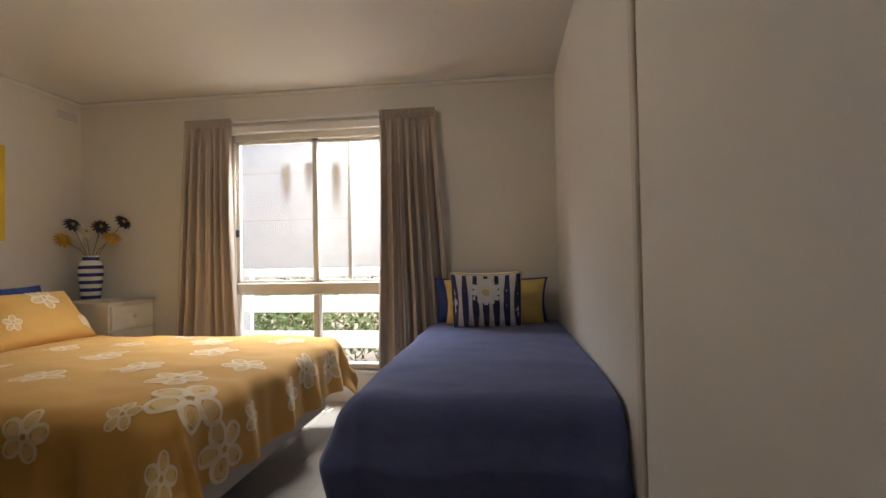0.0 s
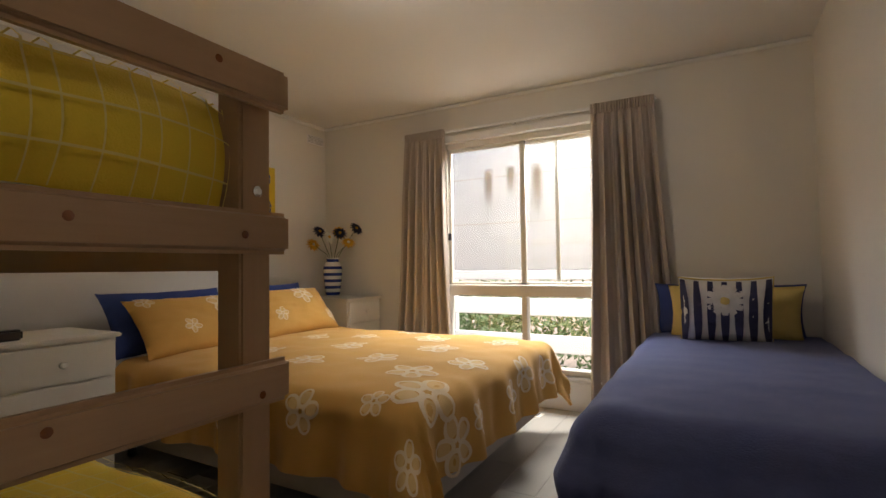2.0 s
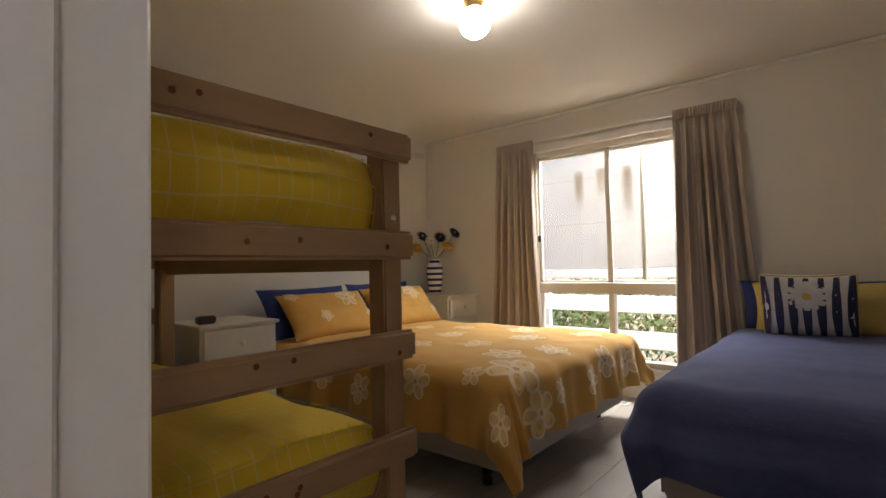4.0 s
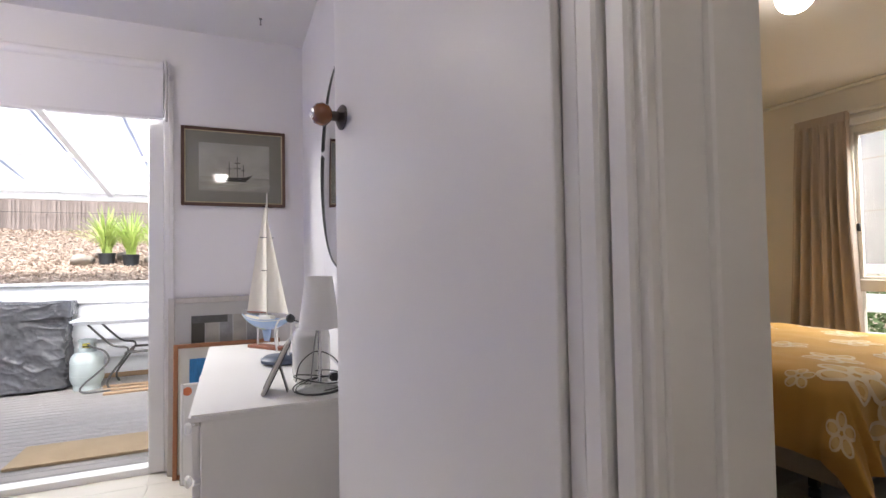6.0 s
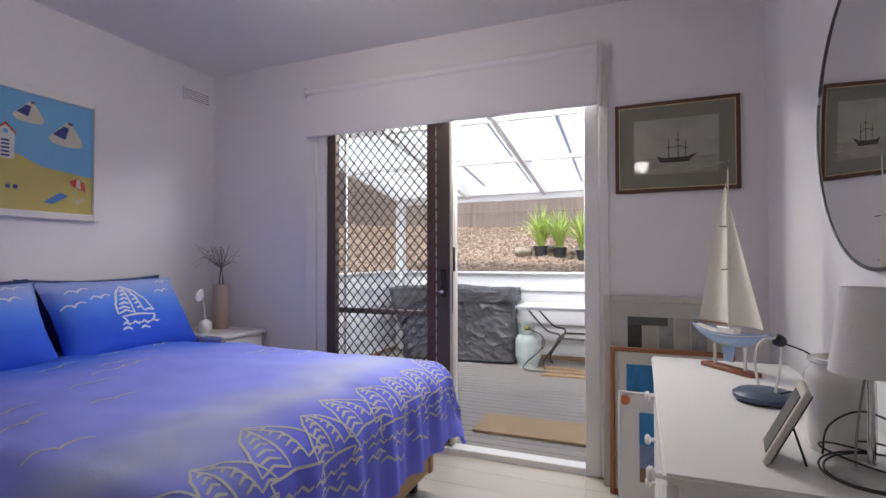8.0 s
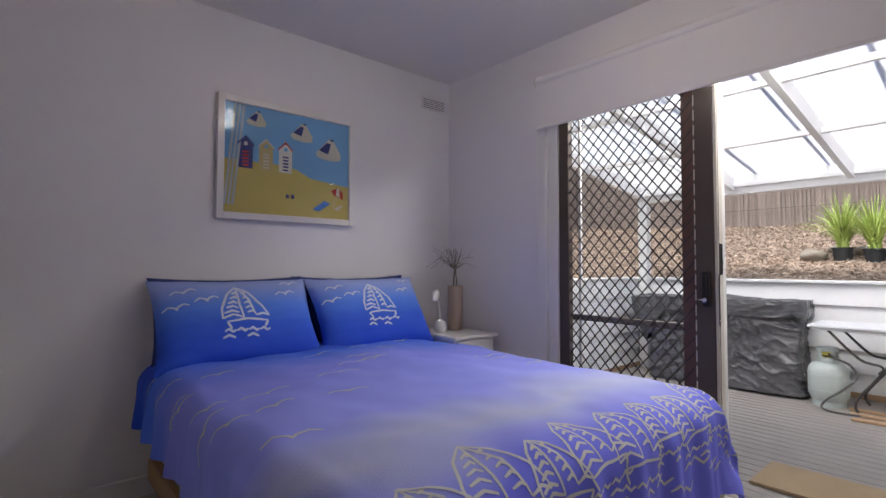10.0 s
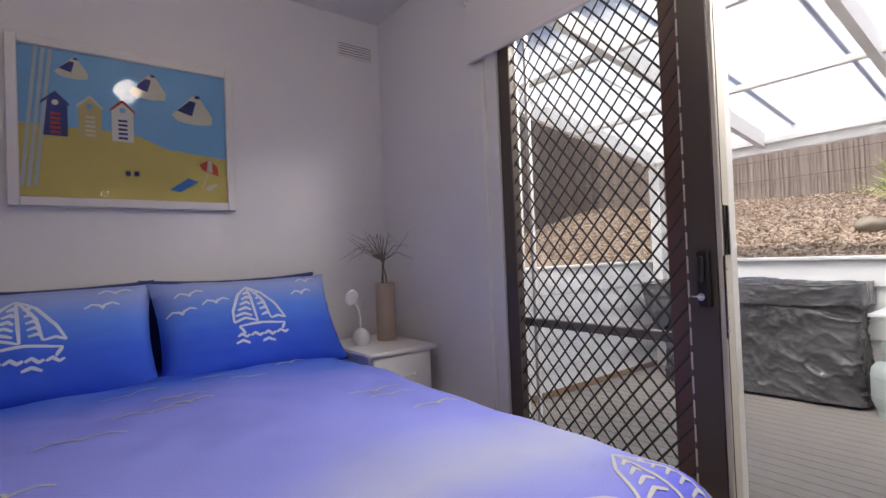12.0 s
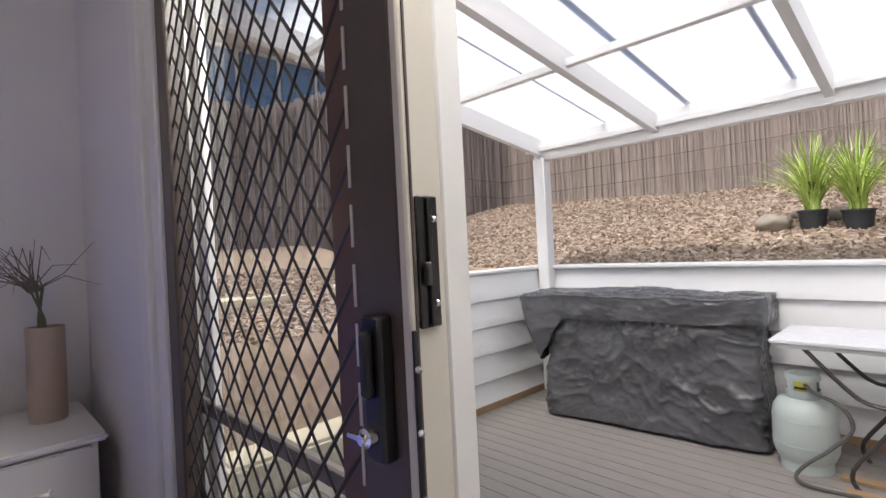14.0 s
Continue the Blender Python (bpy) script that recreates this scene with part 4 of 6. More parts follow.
# ---- second bedroom: sliding door ----
def sliding_door():
    d = thing("door_1", (SX, 0, 0), "white aluminium sliding door beside a brown security screen", "sliding door", kind="structure")
    y0, y1, top = OPEN
    fr = box(-0.112, y0, 0.0, 0.012, y0 + 0.075, top, 0.005)
    box(-0.112, y0 + 0.075, 0.0, -0.004, y0 + 0.142, top, 0.004, bm=fr)
    box(-0.112, y1 - 0.075, 0.0, 0.012, y1, top, 0.005, bm=fr)
    box(-0.112, y0 + 0.142, top - 0.06, 0.012, y1 - 0.075, top, 0.005, bm=fr)
    box(-0.075, y0 + 0.142, -0.05, 0.008, y1 - 0.075, 0.036, 0.004, bm=fr)
    part("frame", fr, M_ALUW, d)
    part("architrave", box(0.0, y1, 0.0, 0.014, y1 + 0.045, top + 0.04, 0.004), M_TRIM, d)
    part("rubber_seal", box(-0.15, y1 - 0.079, 0.045, -0.10, y1 - 0.0755, top - 0.06), M_BLACK, d, "black rubber seal")
    # glass leaf
    g = part("glass_leaf", box(-0.064, -1.703, 0.046, -0.010, -1.688, top - 0.06, 0.003), M_ALU, d, "cream closing stile of the glass leaf")
    part("outer_stile", box(-0.108, -1.725, 0.046, -0.0655, -1.690, top - 0.06, 0.004), M_ALUW, g)
    part("stile_groove", box(-0.020, -1.6885, 0.05, -0.017, -1.6865, top - 0.065), M_BROWN, g)
    gl = box(-0.106, y0 + 0.144, 0.046, -0.088, y0 + 0.172, top - 0.06, 0.003)
    part("inner_leaf_stile", box(-0.084, -2.452, 0.046, -0.066, -2.435, top - 0.06, 0.003), M_ALUW, g)
    box(-0.106, y0 + 0.172, 0.047, -0.088, -1.726, 0.12, 0.003, bm=gl)
    part("leaf_rails", gl, M_ALUW, g)
    pane = part("pane", box(-0.099, y0 + 0.172, 0.12, -0.095, -1.726, top - 0.06), M_GLASS, g, smooth=0)
    pane.visible_shadow = False
    lp = part("latch_plate", box(-0.052, -1.689, 1.03, -0.022, -1.684, 1.17, 0.0015), M_LATCH, g, "black steel latch plate")
    part("latch_rib", box(-0.040, -1.6845, 1.032, -0.034, -1.680, 1.168, 0.001), M_LATCH, lp)
    part("latch_hook", box(-0.034, -1.6845, 1.075, -0.027, -1.676, 1.10, 0.0015), M_STEEL, lp)
    kp = part("keeper", box(-0.0165, -1.689, 0.80, -0.0105, -1.684, 1.03, 0.001), M_LATCH, g, "black steel strike strip")
    for z in (0.99, 0.925, 0.855, 0.82):
        sc = part("screw", lathe([(0.0045, 0.0), (0.004, 0.002), (0.002, 0.003)], 10), M_CHROME, kp, "bright screw head")
        sc.matrix_basis = pose(-0.0135, -1.6838, z, -90, 0, 0)
    for z in (1.055, 1.145):
        sc = part("screw", lathe([(0.004, 0.0), (0.003, 0.002), (0.0015, 0.003)], 10), M_CHROME, lp, "bright screw head")
        sc.matrix_basis = pose(-0.046, -1.6838, z, -90, 0, 0)
    # screen leaf
    a, b = y0 + 0.145, -1.704
    s = part("screen_leaf", box(-0.055, a, 0.05, -0.012, a + 0.065, top - 0.06, 0.004), M_BROWN, d, "dark brown security screen")
    part("lock_stile", box(-0.055, b - 0.088, 0.05, -0.012, b, top - 0.06, 0.004), M_BROWN, s)
    part("inner_stile", box(-0.060, b - 0.148, 0.05, -0.022, b - 0.088, top - 0.06, 0.004), M_REDBROWN, s, "red brown stile behind the mesh")
    part("bottom_rail", box(-0.054, a + 0.065, 0.05, -0.014, b - 0.148, 0.13, 0.004), M_BROWN, s)
    part("top_rail", box(-0.054, a + 0.065, top - 0.12, -0.014, b - 0.148, top - 0.06, 0.004), M_BROWN, s)
    part("mid_rail", box(-0.084, a - 0.06, 0.760, -0.066, b - 0.02, 0.794, 0.004), M_RAIL, s, "grey brown rail behind the mesh")
    # diamond grille
    gm = bmesh.new()
    y_lo, y_hi, z_lo, z_hi = a + 0.05, b - 0.085, 0.12, top - 0.11
    cw, ch = 0.060, 0.070
    k = ch / cw
    span = (y_hi - y_lo) * k
    n = int((z_hi - z_lo + span) / ch) + 2
    for sgn in (1, -1):
        for i in range(-1, n):
            zs = z_lo - span + i * ch
            p0, p1 = (y_lo, zs), (y_hi, zs + span)
            t0 = max(0.0, (z_lo - zs) / span)
            t1 = min(1.0, (z_hi - zs) / span)
            if t1 <= t0:
                continue
            q = []
            for t in (t0, t1):
                y = y_lo + (y_hi - y_lo) * t
                q.append((-0.022 if sgn > 0 else -0.0255, y if sgn > 0 else y_lo + y_hi - y, zs + span * t))
            tube(q, 0.0025, 4, gm, flat=1.5)
    part("grille", gm, M_MESH, s, "black diamond mesh", 0)
    pins = bmesh.new()
    for i in range(int((top - 0.25) / ch)):
        box(-0.0125, b - 0.086, 0.14 + i * ch, -0.0105, b - 0.081, 0.14 + i * ch + 0.05, bm=pins)
    part("mesh_clips", pins, M_ALU, s, "bright mesh edge clips")
    lock = part("lock", box(-0.014, b - 0.052, 0.885, 0.006, b - 0.018, 1.045, 0.004), M_BLACK, s, "black lock case")
    part("lever", box(0.004, b - 0.044, 0.955, 0.018, b - 0.028, 1.03, 0.005), M_BLACK, lock)
    ky = lathe([(0.011, 0.0), (0.011, 0.012), (0.006, 0.014), (0.006, 0.018)], 14)
    part("key_barrel", ky, M_CHROME, lock, "chrome key barrel").matrix_basis = pose(0.006, b - 0.036, 0.915, 0, 90, 0)
    part("key", box(0.021, b - 0.060, 0.913, 0.025, b - 0.030, 0.919, 0.001), M_CHROME, lock, "chrome key")


sliding_door()


def roller_blind():
    b = thing("roller_blind", (SX + 0.035, -1.77, 0), "white roller blind partly drawn over the sliding door", "blind")
    part("fabric", surface(lambda u, v: (0.012, -0.89 + 1.78 * u, 2.16 - 0.28 * v), 8, 6, 0.002), M_WALL2, b)
    r = lathe([(0.026, -0.89), (0.026, 0.89)], 18)
    r.transform(pose(0, 0, 2.17, 90, 0, 0))
    part("roll", r, M_WALL2, b)
    part("hem_bar", box(0.006, -0.89, 1.875, 0.018, 0.89, 1.893, 0.004), M_WALL2, b)
    for y in (-0.905, 0.895):
        part("bracket", box(-0.033, y, 2.135, 0.03, y + 0.012, 2.20, 0.003), M_TRIM, b)
    part("side_channel", box(-0.030, 0.896, 1.876, 0.016, 0.906, 2.134, 0.002), M_TRIM, b)
    part("chain", tube([(0.006, 0.915, 2.18), (0.006, 0.916, 1.5), (0.006, 0.915, 0.96), (0.012, 0.918, 0.955), (0.018, 0.917, 1.5), (0.018, 0.915, 2.18)], 0.0022, 5), M_TRIM, b)


roller_blind()


# ---- second bedroom: bed ----
GULL = [(-1.0, 0.0), (-0.55, 0.28), (-0.12, 0.12), (0.0, -0.08), (0.15, 0.14), (0.6, 0.30), (1.0, 0.1)]


def gull(f, x, y, r, bm, turn=0.0, w=0.012, lift=0.004):
    c, s = math.cos(turn), math.sin(turn)
    stroke(f, [(x + r * (a * c - b * s), y + r * (a * s + b * c)) for a, b in GULL], w, bm, lift, 3)


def boat_print(f, x, y, r, bm, turn=0.0, w=0.012, lift=0.004):
    """A printed sailing boat with ribbed sails and waves, in cloth coordinates; up is +b."""
    c, s = math.cos(turn), math.sin(turn)

    def at(p):
        return [(x + r * (a * c - b * s), y + r * (a * s + b * c)) for a, b in p]
    for p in ([(-0.05, 1.0), (-0.30, 0.75), (-0.50, 0.30), (-0.52, 0.0)], [(-0.05, 1.0), (-0.02, 0.5), (0.02, 0.0)], [(-0.52, 0.0), (-0.25, 0.10), (0.02, 0.0)],
              [(-0.05, 1.0), (0.25, 0.78), (0.55, 0.40), (0.72, 0.05)], [(-0.02, 0.95), (0.25, 0.55), (0.36, 0.05)], [(0.36, 0.05), (0.55, 0.12), (0.72, 0.05)],
              [(-0.42, -0.10), (0.10, -0.05), (0.66, -0.10)], [(-0.42, -0.10), (-0.32, -0.30)], [(0.66, -0.10), (0.55, -0.28)]):
        stroke(f, at(p), w, bm, lift, 4)
    for i in range(5):
        b = 0.16 + 0.15 * i
        stroke(f, at([(-0.46 + 0.07 * i, b), (-0.25 + 0.05 * i, b + 0.07), (-0.08, b)]), w * 1.1, bm, lift, 3)
        stroke(f, at([(0.14 - 0.02 * i, b), (0.28 - 0.03 * i, b + 0.05), (0.34 - 0.05 * i, b)]), w, bm, lift, 3)
    for i in range(4):
        a = -0.5 + 0.3 * i
        stroke(f, at([(a, -0.36), (a + 0.10, -0.30), (a + 0.20, -0.38), (a + 0.28, -0.33)]), w, bm, lift, 3)
        if i in (0, 2):
            stroke(f, at([(a - 0.05, -0.52), (a + 0.10, -0.46), (a + 0.25, -0.54)]), w, bm, lift, 3)


def blue_bed():
    bed = thing("blue_bed", (-2.48, -1.56, 0), "double bed with a blue and lilac sailing-boat duvet", "bed")
    # local: x from 0 (slider side) to W, foot at y = 0, head at -L
    W, L = 1.46, 1.88
    part("mattress", box(0.02, -L, 0.225, W - 0.02, -0.03, 0.60, 0.05, seg=4), M_SHEET, bed)
    for x in (0.0, W - 0.035):
        part("side_rail", box(x, -L, 0.085, x + 0.035, -0.055, 0.185, 0.006), M_PINEX, bed, "pale pine side rail")
    part("foot_rail", box(0.035, -0.10, 0.088, W - 0.035, -0.065, 0.182, 0.006), M_PINEX, bed)
    part("slat_deck", box(0.036, -L, 0.186, W - 0.036, -0.06, 0.224, 0.004), M_PINEX, bed)
    for x in (0.036, W - 0.10):
        for y in (-L, -0.168):
            p = part("leg", box(x, y, 0.055, x + 0.065, y + 0.065, 0.183 if y > -1 else 0.50, 0.006), M_PINEZ, bed)
            part("castor", lathe([(0.014, 0.0), (0.026, 0.01), (0.026, 0.045), (0.012, 0.056)], 12, at=(x + 0.032, y + 0.032, 0)), M_BLACK, p, "black castor")
    f0 = drape(0.05, W - 0.09, 0.045, 0.632, 0.11, 0.07, 0.013, 29.0, 0.014, 8.0, tip=0.16, norm=3.2)

    def f(s, t):
        p = f0(s, t)
        return Vector((W - p.x, -p.y, p.z))
    dv = part("duvet", cloth(f, -0.28, W + 0.26, -0.355, 1.84, 140, 140), M_DUVET2, bed, "blue and lilac duvet printed with sailing boats", 60)
    rnd = random.Random(11)
    for i in range(12):
        b = bmesh.new()
        boat_print(f, -0.22 + 0.172 * i, -0.10 + 0.03 * (i % 2), (0.19, 0.15, 0.17)[i % 3], b, 0.10 * ((i % 3) - 1), 0.0082, 0.0016)
        part("boat_print", b, M_PRINT, dv, "pale printed sailing boat", 0)
    for i in range(26):
        b = bmesh.new()
        x, y = -0.24 + 0.078 * i, -0.20 - 0.03 * (i % 3)
        stroke(f, [(x - 0.045, y), (x - 0.015, y + 0.016), (x + 0.015, y - 0.008), (x + 0.045, y + 0.010)], 0.0085, b, 0.0016, 4)
        part("wave_print", b, M_PRINT, dv, "pale printed wave", 0)
    for _ in range(30):
        g = bmesh.new()
        gull(f, rnd.uniform(-0.24, W + 0.22), rnd.uniform(0.45, 1.60), rnd.uniform(0.06, 0.095), g, rnd.uniform(-0.3, 0.3), 0.0095, 0.002)
        part("gull_print", g, M_PRINT, dv, "pale printed gull", 0)



blue_bed()


def boat_pillow(x, seed, label, tilt=0.0):
    o = new("pillow")
    o.matrix_world = pose(x, -3.13, 0.605, 0, 0, 180 + tilt) @ pose(0, 0, 0, -32, 0, 0)
    tagged(o, label, "pillow", "bed pillows")
    bm, front = pillow(0.76, 0.46, 0.18, seed, 28)
    case = part("pillowcase", bm, M_PILLOW2, o, "", 80)
    p = bmesh.new()
    boat_print(front, -0.02, 0.20, 0.185, p, 0.0, 0.0125, 0.002)
    for a, b in ((-0.26, 0.36), (-0.17, 0.31), (0.22, 0.33), (0.26, 0.40), (-0.30, 0.28)):
        gull(front, a, b, 0.055, p, 0.1, 0.010, 0.003)
    part("boat_print", p, M_PRINTW, case, "pale printed boat and gulls", 0)


boat_pillow(-1.36, 21, "blue pillow with a printed sailing boat on the blue bed")
boat_pillow(-2.11, 22, "blue pillow with a printed sailing boat beside the bedside chest", 3)
for x in (-1.38, -2.08):
    o = new("pillow")
    o.matrix_world = pose(x, -3.34, 0.575, 0, 0, 180) @ pose(0, 0, 0, -16, 0, 0)
    tagged(o, "dark blue pillow standing against the wall", "pillow", "bed pillows")
    part("pillowcase", pillow(0.76, 0.45, 0.15, x)[0], M_BLUE, o, "", 80)


# ---- door leaf ----
def door_leaf():
    d = thing("door_2", (-0.385, -0.178, 0), "white flush door standing open with a timber knob", "door", 190.0, kind="structure")
    W = 0.735
    part("leaf", box(0.0, -0.036, 0.012, W, 0.0, 2.04, 0.002), M_DOOR, d)
    for z in (0.22, 1.82):
        part("hinge", box(-0.006, -0.002, z, 0.03, 0.003, z + 0.09, 0.001), M_TRIM, d)
    for side, y in ((1, 0.0), (-1, -0.036)):
        rose = lathe([(0.030, 0.0), (0.030, 0.004), (0.022, 0.010), (0.012, 0.014), (0.012, 0.030)], 20)
        ro = part("rose", rose, M_BRONZE, d, "dark metal rose")
        ro.matrix_basis = pose(W - 0.05, y, 1.44, -90 * side, 0, 0)
        kb = lathe([(0.010, 0.028), (0.016, 0.031), (0.025, 0.040), (0.0275, 0.053), (0.023, 0.066), (0.013, 0.074)], 24)
        k = part("knob", kb, M_KNOB, ro, "turned timber knob")
        part("knob_cap", lathe([(0.012, 0.073), (0.011, 0.077), (0.006, 0.079)], 14), M_CHROME, ro)


door_leaf()


# ---- lamps that are lit ----
def globe_lamp(name, at, r, label, mat):
    l = thing(name, at, label, "ceiling lamp")
    part("base", lathe([(0.055, 0.0), (0.055, -0.014), (0.044, -0.028), (0.040, -0.052)], 20), M_BRASS, l, "brass ceiling base")
    bm = bmesh.new()
    bmesh.ops.create_uvsphere(bm, u_segments=28, v_segments=18, radius=r)
    bm.transform(pose(0, 0, -0.045 - r * 0.93))
    part("globe", bm, mat, l, "lit opal glass globe")


globe_lamp("ceiling_lamp", (-1.27, 1.83, H), 0.079, "lit round opal lamp on the bedroom ceiling", M_GLOBE)
globe_lamp("ceiling_lamp", (1.17, -0.67, H), 0.085, "lit round opal lamp on the hallway ceiling", M_GLOBE2)
globe_lamp("ceiling_lamp", (-1.81, -1.90, H), 0.078, "lit round opal lamp on the second bedroom ceiling", M_GLOBE3)


# ---- small fixtures ----
def wall_vent(at, rz, label):
    v = thing("wall_vent", at, label, "wall vent", rz)
    part("plate", box(-0.105, -0.008, -0.04, 0.105, 0.004, 0.04, 0.002), M_WALL2, v)
    for i in range(5):
        z = -0.028 + i * 0.014
        part("slot", box(-0.095, -0.0095, z - 0.002, 0.095, -0.0075, z + 0.002), M_PLASTER, v)


wall_vent((XW, 3.68, 2.26), 90, "cream slotted plaster vent high on the wall")
wall_vent((-2.76, S2, 2.215), 180, "white slotted plaster vent high on the wall")
fv = thing("floor_vent", (-1.36, 3.60, 0.0), "cream slotted metal heating vent in the floor", "floor vent", -4)
part("plate", box(-0.15, -0.055, 0.001, 0.15, 0.055, 0.006, 0.002), M_CHEST, fv)
for i in range(11):
    part("slot", box(-0.13 + i * 0.024, -0.04, 0.0055, -0.118 + i * 0.024, 0.04, 0.0068), M_GAP, fv)
st = thing("strike_plate", (-0.2455, -0.012, 1.443), "worn steel strike plate on the door lining", "strike plate")
part("plate", box(-0.001, -0.010, -0.028, 0.0012, 0.010, 0.028, 0.0004), M_STEEL, st)
part("hole", box(0.001, -0.007, -0.012, 0.0018, 0.007, 0.012), M_BLACK, st)
hk = place("ceiling_hook", lathe([(0.008, 0.0), (0.008, -0.004), (0.003, -0.008), (0.003, -0.03), (0.006, -0.034)], 10), M_PLASTER, None, 40, "small grey hook screwed into the ceiling", "hook")
hk.location = (-2.62, -0.40, H)


# ---- poster and vase in the first bedroom ----
def poster():
    p = thing("poster", (XW, 2.98, 1.25), "yellow poster of blue sailing boats on the wall", "poster", 90)
    # local: x along +y of the room, front towards -y (the room's +x)
    part("backing", box(-0.20, -0.018, 0.0, 0.20, -0.002, 0.66, 0.002), M_POSTER, p)

    def f(s, t):
        return Vector((s, -0.0182, t))
    for i in range(3):
        for j, x in enumerate((-0.09, 0.09)):
            b = bmesh.new()
            boat_print(f, x - 0.01, 0.10 + 0.215 * i + (0.03 if (i + j) % 2 else 0.0), 0.108 - 0.014 * ((i + 2 * j) % 3), b, 0.12 * (j - 0.5), 0.013, 0.001)
            part("boat_drawing", b, M_HULL2, p, "blue drawn sailing boat", 0)


poster()


def flower_vase():
    v = thing("vase", (-3.17, 3.655, 0.80), "cobalt and white striped vase of felt daisies", "vase")
    prof = [(0.056, 0.0), (0.064, 0.02), (0.074, 0.10), (0.084, 0.20), (0.084, 0.255), (0.068, 0.30), (0.052, 0.318), (0.062, 0.345), (0.056, 0.343)]
    part("body", lathe(prof, 28), M_CERAMIC, v)

    def rad(z):
        for (r0, z0), (r1, z1) in zip(prof, prof[1:]):
            if z0 <= z <= z1:
                return r0 + (r1 - r0) * (z - z0) / (z1 - z0)
        return 0.05
    for z0 in (0.010, 0.068, 0.126, 0.184, 0.242, 0.308):
        n = 5
        part("glaze_band", lathe([(rad(z0 + 0.027 * k / n) + 0.0015, z0 + 0.027 * k / n) for k in range(n + 1)], 28), M_CERBLUE, v, "cobalt blue glaze band")
    rnd = random.Random(5)
    for x, y, z, m in ((-0.14, -0.02, 0.56, M_DARKBLUE), (0.20, 0.09, 0.58, M_DARKBLUE), (0.00, -0.05, 0.50, M_WHITECLOTH), (0.16, 0.03, 0.45, M_YELPETAL), (-0.19, -0.05, 0.44, M_YELPETAL), (0.03, 0.06, 0.55, M_YELPETAL), (0.06, 0.03, 0.54, M_DARKBLUE)):
        s = part("stem", tube([(0, 0, 0.24), (x * 0.3, y * 0.3, 0.38), (x, y, z + 0.03)], 0.003, 6), M_STEM, v)
        b = bmesh.new()
        nrm = (Vector((0.75, -0.35, 0.45)) + Vector((rnd.uniform(-0.3, 0.3), rnd.uniform(-0.3, 0.3), 0.2))).normalized()
        u = nrm.orthogonal().normalized()
        w = nrm.cross(u)
        for k in range(12):
            a = 2 * math.pi * k / 12
            d = u * math.cos(a) + w * math.sin(a)
            tube([Vector((x, y, z + 0.03)) + d * 0.008, Vector((x, y, z + 0.03)) + d * 0.038 + nrm * 0.007, Vector((x, y, z + 0.03)) + d * 0.066 - nrm * 0.004], [0.008, 0.021, 0.008], 6, b, flat=0.4)
        fl = part("flower", b, m, s)
        c = bmesh.new()
        bmesh.ops.create_uvsphere(c, u_segments=10, v_segments=6, radius=0.014)
        c.transform(Matrix.Translation(Vector((x, y, z + 0.03)) + nrm * 0.008))
        c2 = part("flower_centre", c, M_YELPETAL if m != M_YELPETAL else M_WHITECLOTH, s)


flower_vase()
clock = thing("alarm_clock", (-2.76, 1.16, 0.77), "small black alarm clock on the bedside chest", "clock")
part("case", box(-0.03, -0.05, 0.0, 0.03, 0.05, 0.045, 0.008, seg=2), M_BLACK, clock)
part("face", box(0.0295, -0.04, 0.008, 0.0315, 0.04, 0.036, 0.001), M_BRONZE, clock)


# ---- pictures ----
def framed(name, at, rz, w, h, bar, depth, frame_mat, mount, label, lean=0.0, mount_w=0.0, inner=None):
    """A frame in its own x-z plane, front towards -y, standing on z = 0. Returns the thing and the front's depth."""
    o = new(name)
    o.matrix_world = pose(*at, 0, 0, rz) @ pose(0, 0, 0, lean, 0, 0)
    tagged(o, label, "picture")
    fr = box(-w / 2, -depth, 0.0, -w / 2 + bar, 0.0, h, 0.003)
    box(w / 2 - bar, -depth, 0.0, w / 2, 0.0, h, 0.003, bm=fr)
    box(-w / 2 + bar, -depth, 0.0, w / 2 - bar, 0.0, bar, 0.003, bm=fr)
    box(-w / 2 + bar, -depth, h - bar, w / 2 - bar, 0.0, h, 0.003, bm=fr)
    part("frame", fr, frame_mat, o)
    part("mount", box(-w / 2 + bar, -depth * 0.55, bar, w / 2 - bar, -0.002, h - bar), mount, o, smooth=0)
    return o, -depth * 0.55


def cut(name, pts, y, mat, parent, label=""):
    return part(name, plate(pts, (0, y, 0), (1, 0, 0), (0, 0, 1), 0.0, 0.001), mat, parent, label, 0)


